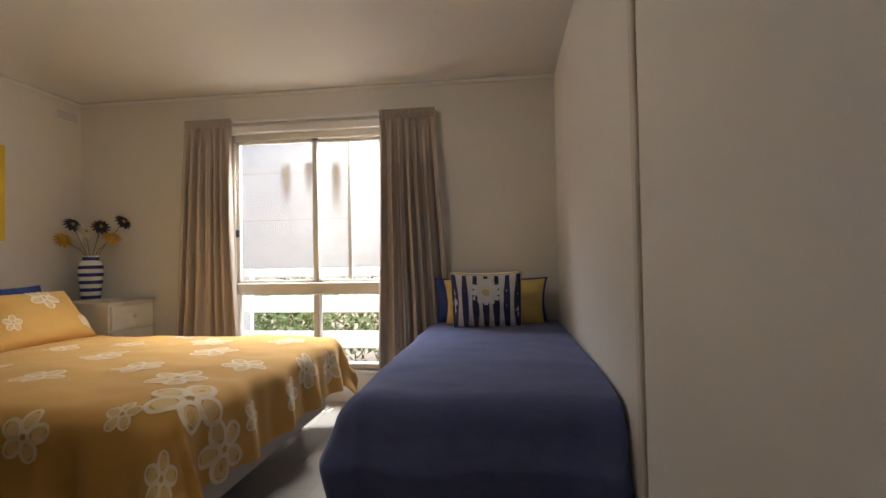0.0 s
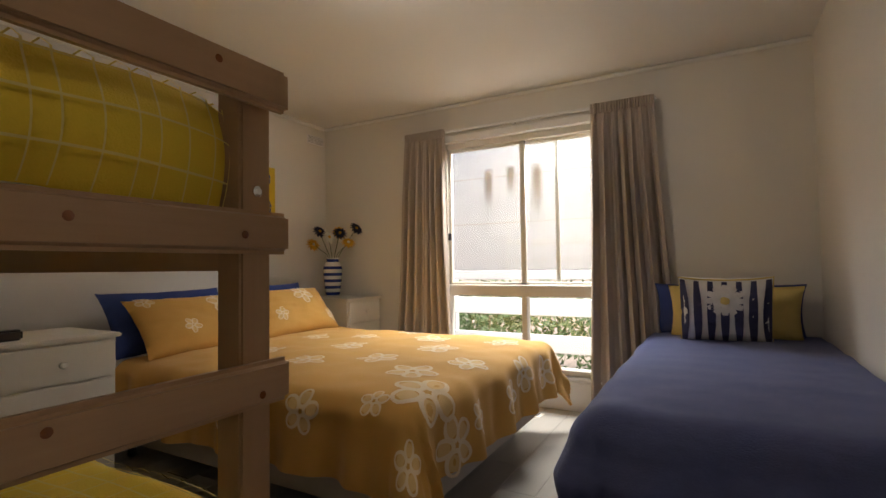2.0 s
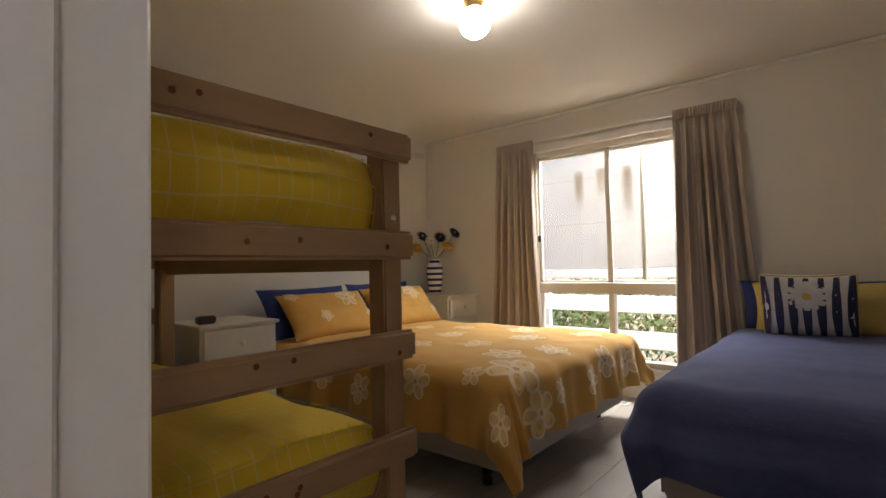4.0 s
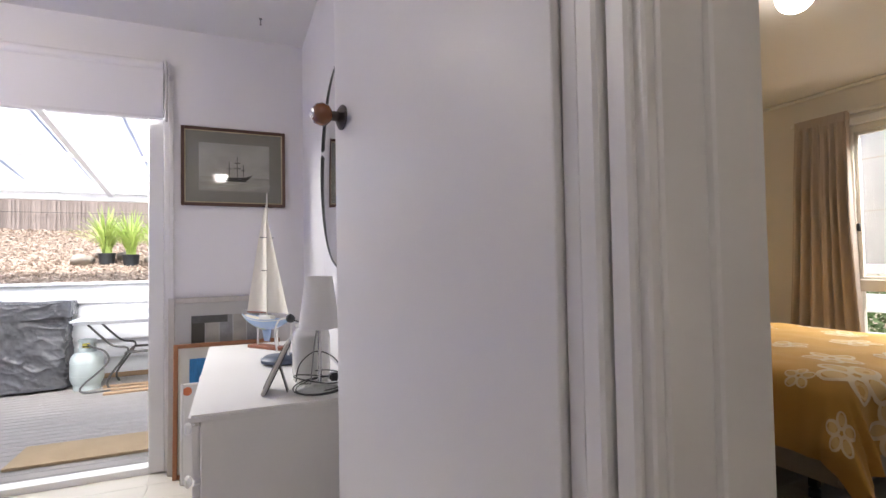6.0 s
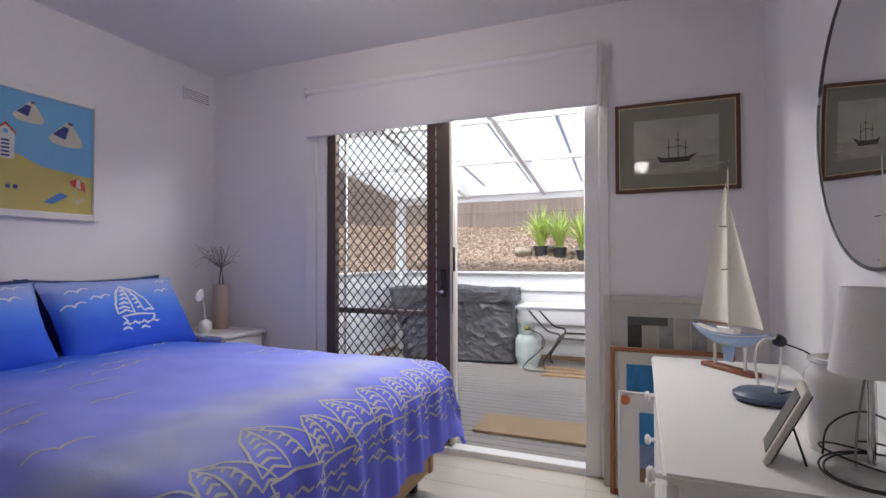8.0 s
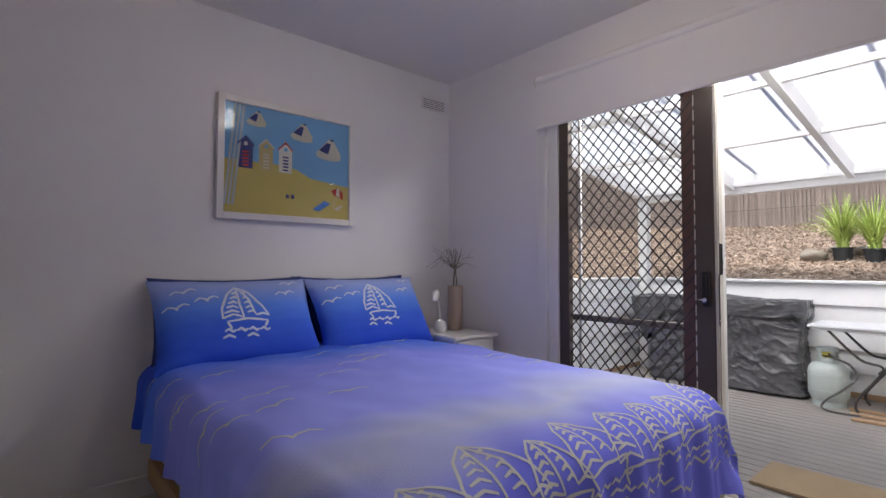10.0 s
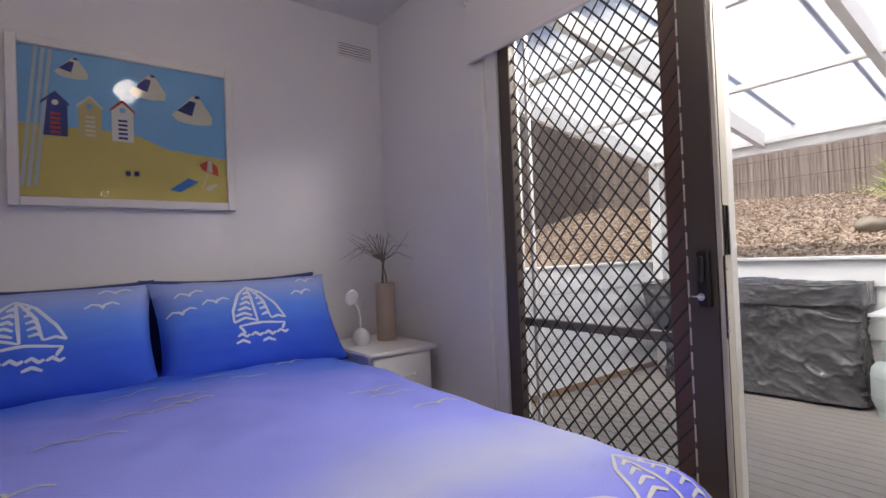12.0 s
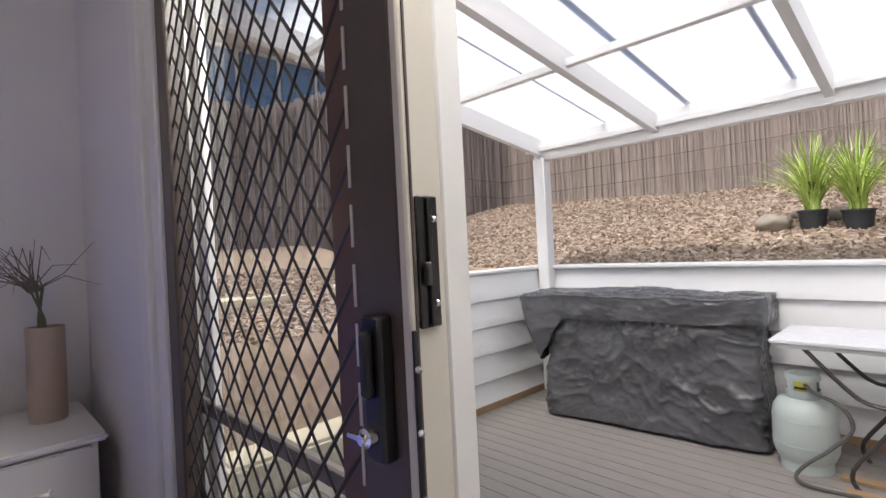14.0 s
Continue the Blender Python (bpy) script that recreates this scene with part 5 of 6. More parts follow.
def ship_picture():
    w, h = 0.545, 0.44
    o, y = framed("ship_picture", (SX, -0.528, 1.425), 90, w, h, 0.018, 0.022, M_FRAMEBR, M_MATBOARD, "sepia sailing ship print in a dark wood frame")
    g = box(-w / 2 + 0.018, -0.019, 0.018, -w / 2 + 0.022, -0.013, h - 0.018)
    for b in ((w / 2 - 0.022, w / 2 - 0.018, 0.018, h - 0.018), (-w / 2 + 0.022, w / 2 - 0.022, 0.018, 0.022), (-w / 2 + 0.022, w / 2 - 0.022, h - 0.022, h - 0.018)):
        box(b[0], -0.019, b[2], b[1], -0.013, b[3], bm=g)
    part("gilt_slip", g, M_GOLDLINE, o, "gilt inner slip")
    cut("sky_print", rect(-0.185, 0.165, 0.185, 0.355), y - 0.001, M_SEPIA, o)
    cut("sea_print", rect(-0.185, 0.085, 0.185, 0.165), y - 0.0012, M_SEPIASEA, o)
    s = cut("ship_print", [(-0.085, 0.176), (-0.065, 0.142), (0.055, 0.140), (0.095, 0.182), (0.05, 0.165), (-0.05, 0.163)], y - 0.003, M_SEPIADARK, o)
    for x, z in ((-0.030, 0.250), (0.012, 0.285), (0.044, 0.24)):
        cut("mast_print", rect(x - 0.0017, 0.16, x + 0.0017, z), y - 0.003, M_SEPIADARK, s)
    for x, z, l in ((0.012, 0.245, 0.028), (0.012, 0.215, 0.036), (-0.030, 0.210, 0.026), (0.044, 0.205, 0.022)):
        cut("spar_print", rect(x - l / 2, z, x + l / 2, z + 0.004), y - 0.003, M_SEPIADARK, s)
    for i in range(7):
        x, z = -0.16 + 0.05 * i, 0.10 + 0.012 * ((i * 5) % 4)
        cut("wave_print", [(x, z), (x + 0.05, z + 0.003), (x + 0.075, z), (x + 0.04, z - 0.003)], y - 0.0026, M_SEPIALIGHT, o)
    # the glazing
    pane = part("glazing", box(-w / 2 + 0.02, -0.0195, 0.02, w / 2 - 0.02, -0.0185, h - 0.02), M_PICGLASS, o, smooth=0)
    pane.visible_shadow = False


ship_picture()


def beach_picture():
    w, h = 0.80, 0.65
    o, y = framed("beach_picture", (-1.70, S2, 1.31), 180, w, h, 0.035, 0.040, M_TRIM, M_PSKY, "beach hut and sailing boat picture in a white frame")
    x0, x1, z0, z1 = -w / 2 + 0.035, w / 2 - 0.035, 0.035, h - 0.035
    cut("sand_print", [(x0, z0), (x1, z0), (x1, 0.235), (0.12, 0.26), (0.02, 0.305), (-0.06, 0.315), (x0, 0.315)], y - 0.001, M_PSAND, o)
    # left to right as seen from the room
    for x, roof, body in ((-0.255, M_PNAVY, M_PNAVY), (-0.145, M_PCREAM, M_PSANDL), (-0.035, M_PRED, M_WHITECLOTH)):
        hut = cut("hut_print", [(x - 0.038, 0.275), (x + 0.038, 0.275), (x + 0.038, 0.40), (x, 0.44), (x - 0.038, 0.40)], y - 0.003, body, o)
        cut("roof_print", [(x - 0.044, 0.395), (x, 0.437), (x + 0.044, 0.395), (x + 0.044, 0.405), (x, 0.450), (x - 0.044, 0.405)], y - 0.005, roof, hut)
        for k in range(5):
            cut("step_print", rect(x - 0.016, 0.285 + 0.018 * k, x + 0.016, 0.294 + 0.018 * k), y - 0.005, M_PRED if body == M_PNAVY else (M_PCREAM if roof == M_PCREAM else M_PNAVY), hut)
        cut("ring_print", [(x + 0.011 * math.cos(a), 0.405 + 0.011 * math.sin(a)) for a in [i * 0.6283 for i in range(10)]], y - 0.006, M_WHITECLOTH if body == M_PNAVY else M_PSKY, hut)
    for x, z, s in ((-0.20, 0.545, 0.055), (0.06, 0.515, 0.07), (0.23, 0.44, 0.085)):
        b = cut("boat_print", [(x - s, z - 0.3 * s), (x + 0.05 * s, z + 0.85 * s), (x + 0.35 * s, z + 0.75 * s), (x + 0.95 * s, z - 0.2 * s), (x + 0.9 * s, z - 0.6 * s), (x + 0.2 * s, z - 0.7 * s), (x - 0.7 * s, z - 0.6 * s)], y - 0.003, M_PCREAM, o)
        cut("sail_print", [(x - 0.75 * s, z - 0.05 * s), (x - 0.15 * s, z + 0.55 * s), (x + 0.15 * s, z + 0.5 * s), (x - 0.05 * s, z - 0.25 * s)], y - 0.005, M_PNAVY, b)
        cut("pennant_print", rect(x + 0.1 * s, z + 0.7 * s, x + 0.35 * s, z + 0.85 * s), y - 0.005, M_PNAVY, b)
    cut("towel_print", [(0.13, 0.085), (0.17, 0.075), (0.245, 0.125), (0.205, 0.14)], y - 0.003, M_PBLUE, o)
    um = cut("umbrella_print", [(0.25, 0.205), (0.265, 0.18), (0.33, 0.155), (0.325, 0.20), (0.29, 0.225)], y - 0.003, M_PRED, o)
    cut("umbrella_panel", [(0.285, 0.222), (0.28, 0.178), (0.305, 0.168), (0.30, 0.222)], y - 0.005, M_PCREAM, um)
    cut("umbrella_pole", [(0.285, 0.17), (0.288, 0.17), (0.262, 0.10), (0.259, 0.10)], y - 0.003, M_PCREAM, um)
    cut("chair_print", [(0.27, 0.10), (0.32, 0.125), (0.325, 0.115), (0.29, 0.085)], y - 0.003, M_PCREAM, o)
    for x in (-0.03, 0.0):
        cut("bucket_print", rect(x, 0.135, x + 0.018, 0.155), y - 0.003, M_PNAVY, o)
    part("glazing", box(x0, -0.031, z0, x1, -0.030, z1), M_PICGLASS, o, smooth=0).visible_shadow = False
    # the painted curtain along one side
    for k in range(3):
        cut("painted_curtain", [(x0 + 0.022 * k + 0.05, z1), (x0 + 0.022 * k + 0.062, z1), (x0 + 0.02 * k + 0.012, z0 + 0.04), (x0 + 0.02 * k, z0 + 0.04)], y - 0.0045, M_PCURT, o)


beach_picture()


def leaning_pictures():
    o, y = framed("leaning_picture", (-2.835, -0.60, 0.0), 90, 0.52, 0.92, 0.03, 0.02, M_LIMED, M_PGREY, "tall limed-white frame leaning against the wall", -4)
    for i in range(5):
        cut("photo_print", rect(-0.15 + 0.07 * i, 0.62, -0.085 + 0.07 * i, 0.82), y - 0.001, (M_SEPIADARK, M_SEPIA, M_PGREY2, M_SEPIA, M_PGREY2)[i], o)
    cut("photo_dark", rect(-0.15, 0.78, 0.03, 0.82), y - 0.002, M_SEPIADARK2, o)
    o, y = framed("leaning_picture", (-2.770, -0.565, 0.0), 90, 0.53, 0.68, 0.022, 0.025, M_TAN, M_PCREAM2, "print in a tan timber frame leaning on another picture", -6)
    cut("water_print", rect(-0.19, 0.36, 0.19, 0.60), y - 0.001, M_PWATER, o)
    o, y = framed("leaning_picture", (-2.685, -0.545, 0.0), 90, 0.49, 0.49, 0.012, 0.018, M_TRIM, M_TRIM, "white-framed seascape print leaning at the front", -9)
    cut("sea_print", rect(-0.155, 0.26, 0.155, 0.40), y - 0.001, M_PWATER, o)
    cut("shell_print", rect(-0.155, 0.16, 0.155, 0.26), y - 0.001, M_PCLOUD, o)
    cut("beach_print", rect(-0.155, 0.10, 0.155, 0.16), y - 0.001, M_PROCK, o)
    cut("badge", [(-0.215 + 0.022 * math.cos(a), 0.45 + 0.022 * math.sin(a)) for a in [i * 0.4189 for i in range(15)]], y - 0.003, M_PBADGE, o, "round orange sticker")


leaning_pictures()


def round_mirror():
    m = thing("mirror", (-1.78, -0.15, 1.475), "round wall mirror in a thin black frame", "mirror")
    rim = [(0.40 * math.cos(a), -0.012, 0.40 * math.sin(a)) for a in [2 * math.pi * i / 72 for i in range(72)]]
    part("frame", tube(rim, 0.0055, 8, None, True), M_BLACK, m)
    g = lathe([(0.395, 0.0), (0.395, 0.012), (0.392, 0.0125)], 72)
    g.transform(pose(0, -0.002, 0, 90, 0, 0))
    part("glass", g, M_MIRROR, m)


round_mirror()


# ---- on the dresser ----
def model_boat():
    b = thing("model_boat", (-2.32, -0.395, 0.70), "model sailing boat with cream sails on a red stand", "model boat", 36)
    b.matrix_world = b.matrix_world @ Matrix.Diagonal((0.74, 0.85, 1.10, 1.0))
    part("stand", box(-0.15, -0.03, 0.0, 0.15, 0.03, 0.014, 0.003), M_REDWOOD, b)
    for x in (-0.09, 0.09):
        part("pillar", lathe([(0.007, 0.014), (0.006, 0.06), (0.009, 0.085)], 10, at=(x, 0, 0)), M_CERAMIC, b)

    def hull(u, v):
        x = -0.22 + 0.44 * u
        w = 0.048 * max(0.0, math.sin(math.pi * min(1.0, 0.06 + u * 0.97))) ** 0.6
        a = math.pi * v
        return (x, -w * math.cos(a), 0.125 + 0.018 * (2 * u - 1) ** 2 - (0.045 * math.sin(a)) * math.sin(math.pi * (0.12 + 0.8 * u)))
    h = part("hull", surface(hull, 30, 12, 0.003), M_HULL, b)
    part("keel_paint", surface(lambda u, v: (lambda p: (p[0], p[1] * 1.02, p[2] - 0.0015))(hull(0.02 + 0.5 * u, 0.3 + 0.4 * v)), 16, 6), M_HULLG, h, "lime green paint")
    part("deck", surface(lambda u, v: (hull(0.02 + 0.96 * u, 0)[0], hull(0.02 + 0.96 * u, 0)[1] * (1 - 2 * v), hull(0.02 + 0.96 * u, 0)[2] - 0.004), 24, 2, 0.003), M_SAIL, h)
    part("cabin", box(-0.06, -0.018, 0.12, 0.05, 0.018, 0.142, 0.004), M_CERAMIC, h)
    part("keel", plate([(-0.05, 0.09), (0.04, 0.09), (0.02, 0.03), (-0.03, 0.03)], (0, 0.002, 0), (1, 0, 0), (0, 0, 1), 0.0, 0.004), M_HULL, b)
    m = part("mast", tube([(0.0, 0, 0.12), (0.004, 0, 0.66)], [0.005, 0.003], 8), M_SAIL, b)
    for z, l in ((0.60, 0.035), (0.47, 0.045), (0.33, 0.04)):
        part("spreader", tube([(0.002, -l, z), (0.002, l, z)], 0.0016, 5), M_BLACK, m)
    part("mainsail", surface(lambda u, v: (-0.006 - 0.185 * (1 - v) ** 0.85 * u, 0.022 * math.sin(math.pi * u) * (1 - v), 0.155 + 0.46 * v), 10, 16, 0.0015), M_SAIL, b)
    part("jib", surface(lambda u, v: (0.008 + 0.185 * (1 - v) * u, 0.025 * math.sin(math.pi * u) * (1 - v), 0.15 + 0.40 * v), 10, 14, 0.0015), M_SAIL, b)
    part("boom", tube([(-0.004, 0, 0.152), (-0.195, 0.002, 0.150)], 0.003, 6), M_REDWOOD, b)
    part("railing", tube([(-0.2, 0.02, 0.16), (-0.2, -0.02, 0.16)], 0.0015, 5), M_CHROME, h)


model_boat()


def table_lamp():
    l = thing("table_lamp", (-1.432, -0.298, 0.70), "table lamp with a white cone shade and a clear glass foot", "table lamp")
    l.matrix_world = l.matrix_world @ Matrix.Diagonal((0.92, 0.92, 0.93, 1.0))
    part("foot", lathe([(0.076, 0.0), (0.078, 0.006), (0.074, 0.014), (0.03, 0.022), (0.012, 0.03)], 32), M_CLEAR, l, "clear glass foot")
    part("stem", lathe([(0.007, 0.028), (0.006, 0.19), (0.010, 0.20), (0.010, 0.235)], 14), M_CHROME, l, "slim steel stem")
    part("shade", lathe([(0.068, 0.205), (0.045, 0.375), (0.043, 0.375), (0.065, 0.207)], 36), M_SHADE, l, "white fabric cone shade")
    part("switch", tube([(0.0, 0.01, 0.21), (0.02, 0.06, 0.207), (0.024, 0.078, 0.209)], 0.0035, 6), M_BLACK, l)
    drop = [(0.0, -0.008, 0.20), (0.006, -0.018, 0.15), (0.004, -0.024, 0.09), (0.012, -0.03, 0.045), (0.03, -0.035, 0.03)]
    part("flex", tube(smooth_line(drop), 0.0024, 6), M_PGREY2, l, "grey flex")
    for k, (r0, lift, turns) in enumerate(((0.086, 0.006, 2.2), (0.074, 0.030, 1.4))):
        coil = []
        for i in range(44):
            a = 0.7 * k + 2 * math.pi * turns * i / 43
            r = r0 + 0.010 * math.sin(i * 0.37 + k)
            coil.append((r * math.cos(a), r * math.sin(a), lift + 0.012 + 0.010 * math.sin(i * 0.29 + 2 * k)))
        part("cord_coil", tube(smooth_line(coil, 2), 0.0021, 6), M_BLACK, l, "black cord coiled round the foot")
    loop = [(-0.02, -0.075, 0.03), (-0.035, -0.06, 0.085), (-0.02, -0.01, 0.125), (0.0, 0.045, 0.105), (0.01, 0.075, 0.055), (0.02, 0.07, 0.03)]
    part("cord_loop", tube(smooth_line(loop), 0.0021, 6), M_BLACK, l, "black cord loop")
    part("plug", box(-0.012, 0.03, 0.028, 0.022, 0.062, 0.055, 0.006, seg=2), M_BLACK, l, "black plug")


table_lamp()
jr = thing("jar", (-1.578, -0.302, 0.70), "large white ceramic jar with a rolled rim", "jar")
part("body", lathe([(0.053, 0.0), (0.058, 0.006), (0.061, 0.03), (0.061, 0.145), (0.057, 0.162), (0.049, 0.172), (0.048, 0.18), (0.053, 0.184), (0.053, 0.191), (0.047, 0.193), (0.043, 0.184), (0.043, 0.03)], 40), M_CERAMIC, jr)
pf = new("photo_frame")
pf.matrix_world = pose(-1.478, -0.452, 0.70, 0, 0, -9) @ pose(0, 0, 0, -26, 0, 0)
tagged(pf, "small grey photo frame leaning back on an easel strut", "photo frame")
part("frame", box(-0.055, -0.012, 0.0, 0.055, 0.0, 0.165, 0.003), M_LIMED, pf)
part("photo", box(-0.04, -0.014, 0.018, 0.04, -0.011, 0.147), M_SEPIADARK2, pf, smooth=0)
part("back", box(-0.05, 0.0002, 0.005, 0.05, 0.003, 0.16, 0.001), M_GAP, pf, "dark backing board")
part("strut", box(-0.018, 0.0, 0.0, 0.018, 0.004, 0.125, 0.001), M_BLACK, pf).matrix_basis = pose(0, 0.083, -0.004, 42, 0, 0)
cl = thing("clip_lamp", (-1.93, -0.365, 0.70), "small reading lamp with a slate-blue foot and white neck", "reading lamp")
part("foot", lathe([(0.060, 0.0), (0.078, 0.008), (0.080, 0.020), (0.066, 0.030), (0.02, 0.033)], 32), M_SLATE, cl)
part("neck", tube(smooth_line([(0.02, 0.02, 0.03), (0.022, 0.03, 0.09), (0.024, 0.035, 0.15), (0.026, 0.022, 0.175), (0.028, -0.005, 0.178), (0.028, -0.022, 0.155), (0.026, -0.028, 0.11), (0.024, -0.02, 0.05)]), 0.0036, 8), M_CERAMIC, cl)
hd = lathe([(0.012, -0.014), (0.017, -0.004), (0.017, 0.008), (0.008, 0.016)], 16)
hd.transform(pose(0.026, 0.03, 0.176, 60, 0, 20))
part("head", hd, M_BLACK, cl, "black lamp head")
part("flex", tube(smooth_line([(0.026, 0.035, 0.17), (0.06, 0.075, 0.158), (0.10, 0.11, 0.135), (0.13, 0.125, 0.10), (0.15, 0.12, 0.03), (0.14, 0.10, 0.004)]), 0.0024, 6), M_BLACK, cl)
part("lead", tube([(0.03, 0.03, 0.032), (0.05, 0.05, 0.045), (0.08, 0.07, 0.04), (0.12, 0.06, 0.01), (0.16, 0.03, 0.004)], 0.0028, 6), M_BLACK, cl)


# ---- on the white bedside chest ----
nl = thing("bedside_lamp", (-2.60, -3.23, 0.645), "small white round-based lamp with a bent neck", "bedside lamp")
part("base", lathe([(0.030, 0.0), (0.042, 0.02), (0.044, 0.04), (0.034, 0.065), (0.012, 0.08)], 24), M_CERAMIC, nl)
part("neck", tube([(0, 0, 0.075), (0.004, 0.0, 0.15), (0.03, 0.01, 0.215), (0.06, 0.02, 0.235)], 0.006, 8), M_CERAMIC, nl)
bm = lathe([(0.01, -0.012), (0.036, -0.006), (0.04, 0.004), (0.03, 0.012)], 22)
bm.transform(pose(0.055, 0.02, 0.235, 75, 0, 20))
part("head", bm, M_CERAMIC, nl)
gv = thing("grass_vase", (-2.765, -3.27, 0.645), "taupe cylinder vase of dried wispy grass", "vase")
part("vase", lathe([(0.047, 0.0), (0.05, 0.01), (0.05, 0.29), (0.046, 0.292), (0.045, 0.02)], 24), M_TAUPE, gv)
rnd = random.Random(8)
for k in range(3):
    x, y = (-0.012, 0.02, 0.0)[k], (0.01, 0.0, -0.02)[k]
    bx, by = (0.05, -0.02, 0.02)[k], (0.03, 0.0, 0.04)[k]
    s = part("stalk", tube([(x, y, 0.15), (x + bx * 0.3, y + by * 0.3, 0.32), (x + bx, y + by, 0.42)], 0.0045, 6), M_STEM, gv)
    w = bmesh.new()
    for i in range(10):
        a, l = rnd.uniform(-1.2, 1.2) + (2.0 if k == 0 else 0.6), rnd.uniform(0.10, 0.24)
        dx, dy = math.cos(a) * l, math.sin(a) * l * 0.5
        tube([(x + bx, y + by, 0.40), (x + bx + dx * 0.5, y + by + dy * 0.5, 0.40 + 0.11 * rnd.random() + 0.03), (x + bx + dx, y + by + dy, 0.40 + rnd.uniform(0.0, 0.16))], [0.0022, 0.0014, 0.0006], 4, w)
    part("grass_head", w, M_DRYGRASS, s)


# ---- outdoors ----
def courtyard():
    DZ = -0.05
    # retaining walls of lapped white boards
    for nm, a, b, n in (("retaining_wall", (-6.02, -3.64), (-6.02, 2.2), (1, 0)), ("retaining_wall", (-6.02, -3.64), (-4.08, -3.64), (0, 1))):
        w = thing(nm, (a[0], a[1], DZ), "white painted lapped timber retaining wall", "retaining wall", group="retaining walls")
        dx, dy = b[0] - a[0], b[1] - a[1]
        for i in range(5):
            z = 0.02 + i * 0.19
            bm = box(-0.03, 0.0, z, 0.034, dy, z + 0.188, 0.004) if n[0] else box(0.0, -0.03, z, dx, 0.034, z + 0.188, 0.004)
            for v in bm.verts:
                if v.co.z > z + 0.09:
                    if n[0]:
                        v.co.x = min(v.co.x, 0.034) - 0.026
                    else:
                        v.co.y = min(v.co.y, 0.034) - 0.026
            part("board", bm, M_BOARD, w)
        part("cap", box(-0.10, -0.10, 0.97, max(dx, 0.05), max(dy, 0.05) if n[0] else 0.03, 1.0, 0.008) if not n[0] else box(-0.10, 0.04, 0.97, 0.05, dy, 1.0, 0.008), M_BOARD, w)
        part("foot_board", box(0.03, 0.012, 0.0, dx, 0.035, 0.05, 0.004) if not n[0] else box(0.012, 0.04, 0.0, 0.035, dy, 0.05, 0.004), M_RAWWOOD, w, "raw timber foot board")
    # pergola
    p = thing("pergola", (-5.96, -3.56, DZ), "white painted timber pergola with clear corrugated roofing", "pergola")
    for y in (0.0, 3.2):
        part("post", box(-0.05, y - 0.05, 0.0, 0.05, y + 0.05, 1.86, 0.006), M_BOARD, p)
    part("front_beam", box(-0.03, -0.05, 1.84, 0.03, 3.3, 2.02, 0.006), M_BOARD, p)
    rise = 0.14
    length = 2.85
    part("side_beam", surface(lambda u, v: (0.03 + length * u, -0.02, 1.88 + rise * length * u + 0.13 * v), 2, 1, 0.045), M_BOARD, p, smooth=0)
    for i in range(3):
        y = 0.95 + 0.93 * i
        part("rafter", surface(lambda u, v: (0.03 + length * u, y, 1.88 + rise * length * u + 0.12 * v), 2, 1, 0.045), M_BOARD, p, smooth=0)
    for x in (0.03, 1.12, 2.05):
        part("purlin", box(x, -0.1, 1.905 + rise * x, x + 0.04, 3.3, 1.945 + rise * x, 0.004), M_BOARD, p)
    for i in range(5):
        y = 0.55 + i * 0.567
        part("roof_lap", surface(lambda u, v: (-0.15 + (length + 0.15) * u, y + 0.03 * v, 2.047 + rise * (-0.15 + (length + 0.15) * u)), 2, 1, 0.004), M_LAP, p, "lilac grey roofing overlap", 0)
    part("roof_sheet", surface(lambda u, v: (-0.2 + (length + 0.2) * u, -0.15 + 3.45 * v, 2.03 + rise * (-0.2 + (length + 0.2) * u) + 0.008 * math.sin(v * 3.45 / 0.076 * 2 * math.pi)), 2, 360), M_ROOF, p, "clear corrugated plastic roofing")
    # garden bank
    def ground(x, y):
        z = 0.90
        if x < -6.05:
            z += 0.21 * min(-6.05 - x, 4.2)
        d = max(0.0, -3.7 - y)
        if x > -6.05:
            z = -0.25 + min(1.0, max(0.0, -3.7 - y) / 0.5) * 0.75 + 0.21 * min(d, 4.0)
        else:
            z += 0.05 * min(d, 4.0)
        return z + 0.05 * wobble(x, y, 0, 0.9) + 0.02 * wobble(x, y, 4, 4)
    g = surface(lambda u, v: (lambda x, y: (x, y, ground(x, y)))(-13 + 6.94 * u, -9 + 20 * v), 60, 120)
    place("garden_bed", g, M_MULCH, None, 60, "sloping garden bed covered in brown bark mulch", "garden bed", kind="structure")
    g = surface(lambda u, v: (lambda x, y: (x, y, ground(x, y)))(-6.06 + 3.2 * u, -9 + 5.33 * v), 40, 60)
    place("garden_bank", g, M_MULCH, None, 60, "mulched garden bank beside the steps", "garden bed", kind="structure")
    rnd = random.Random(3)
    vs, fs = [], []
    for _ in range(36000):
        x = -6.08 - 4.0 * rnd.random() ** 1.3
        y = rnd.uniform(-7.1, 2.0)
        if rnd.random() < 0.14:
            x, y = rnd.uniform(-6.0, -3.3), rnd.uniform(-6.0, -4.2)
        z = ground(x, y)
        l, w = rnd.uniform(0.008, 0.030), rnd.uniform(0.0025, 0.007)
        a, e = rnd.uniform(0, 6.3), rnd.uniform(-0.4, 0.4)
        ux, uy, uz = math.cos(a) * l, math.sin(a) * l, e * l
        px, py = -math.sin(a) * w, math.cos(a) * w
        i = len(vs)
        h = rnd.uniform(0.006, 0.018)
        vs += [(x - ux - px, y - uy - py, z - uz + h), (x + ux - px, y + uy - py, z + uz + h), (x + ux + px, y + uy + py, z + uz + h + 0.004), (x - ux + px, y - uy + py, z - uz + h + 0.004), (x, y, z - 0.01)]
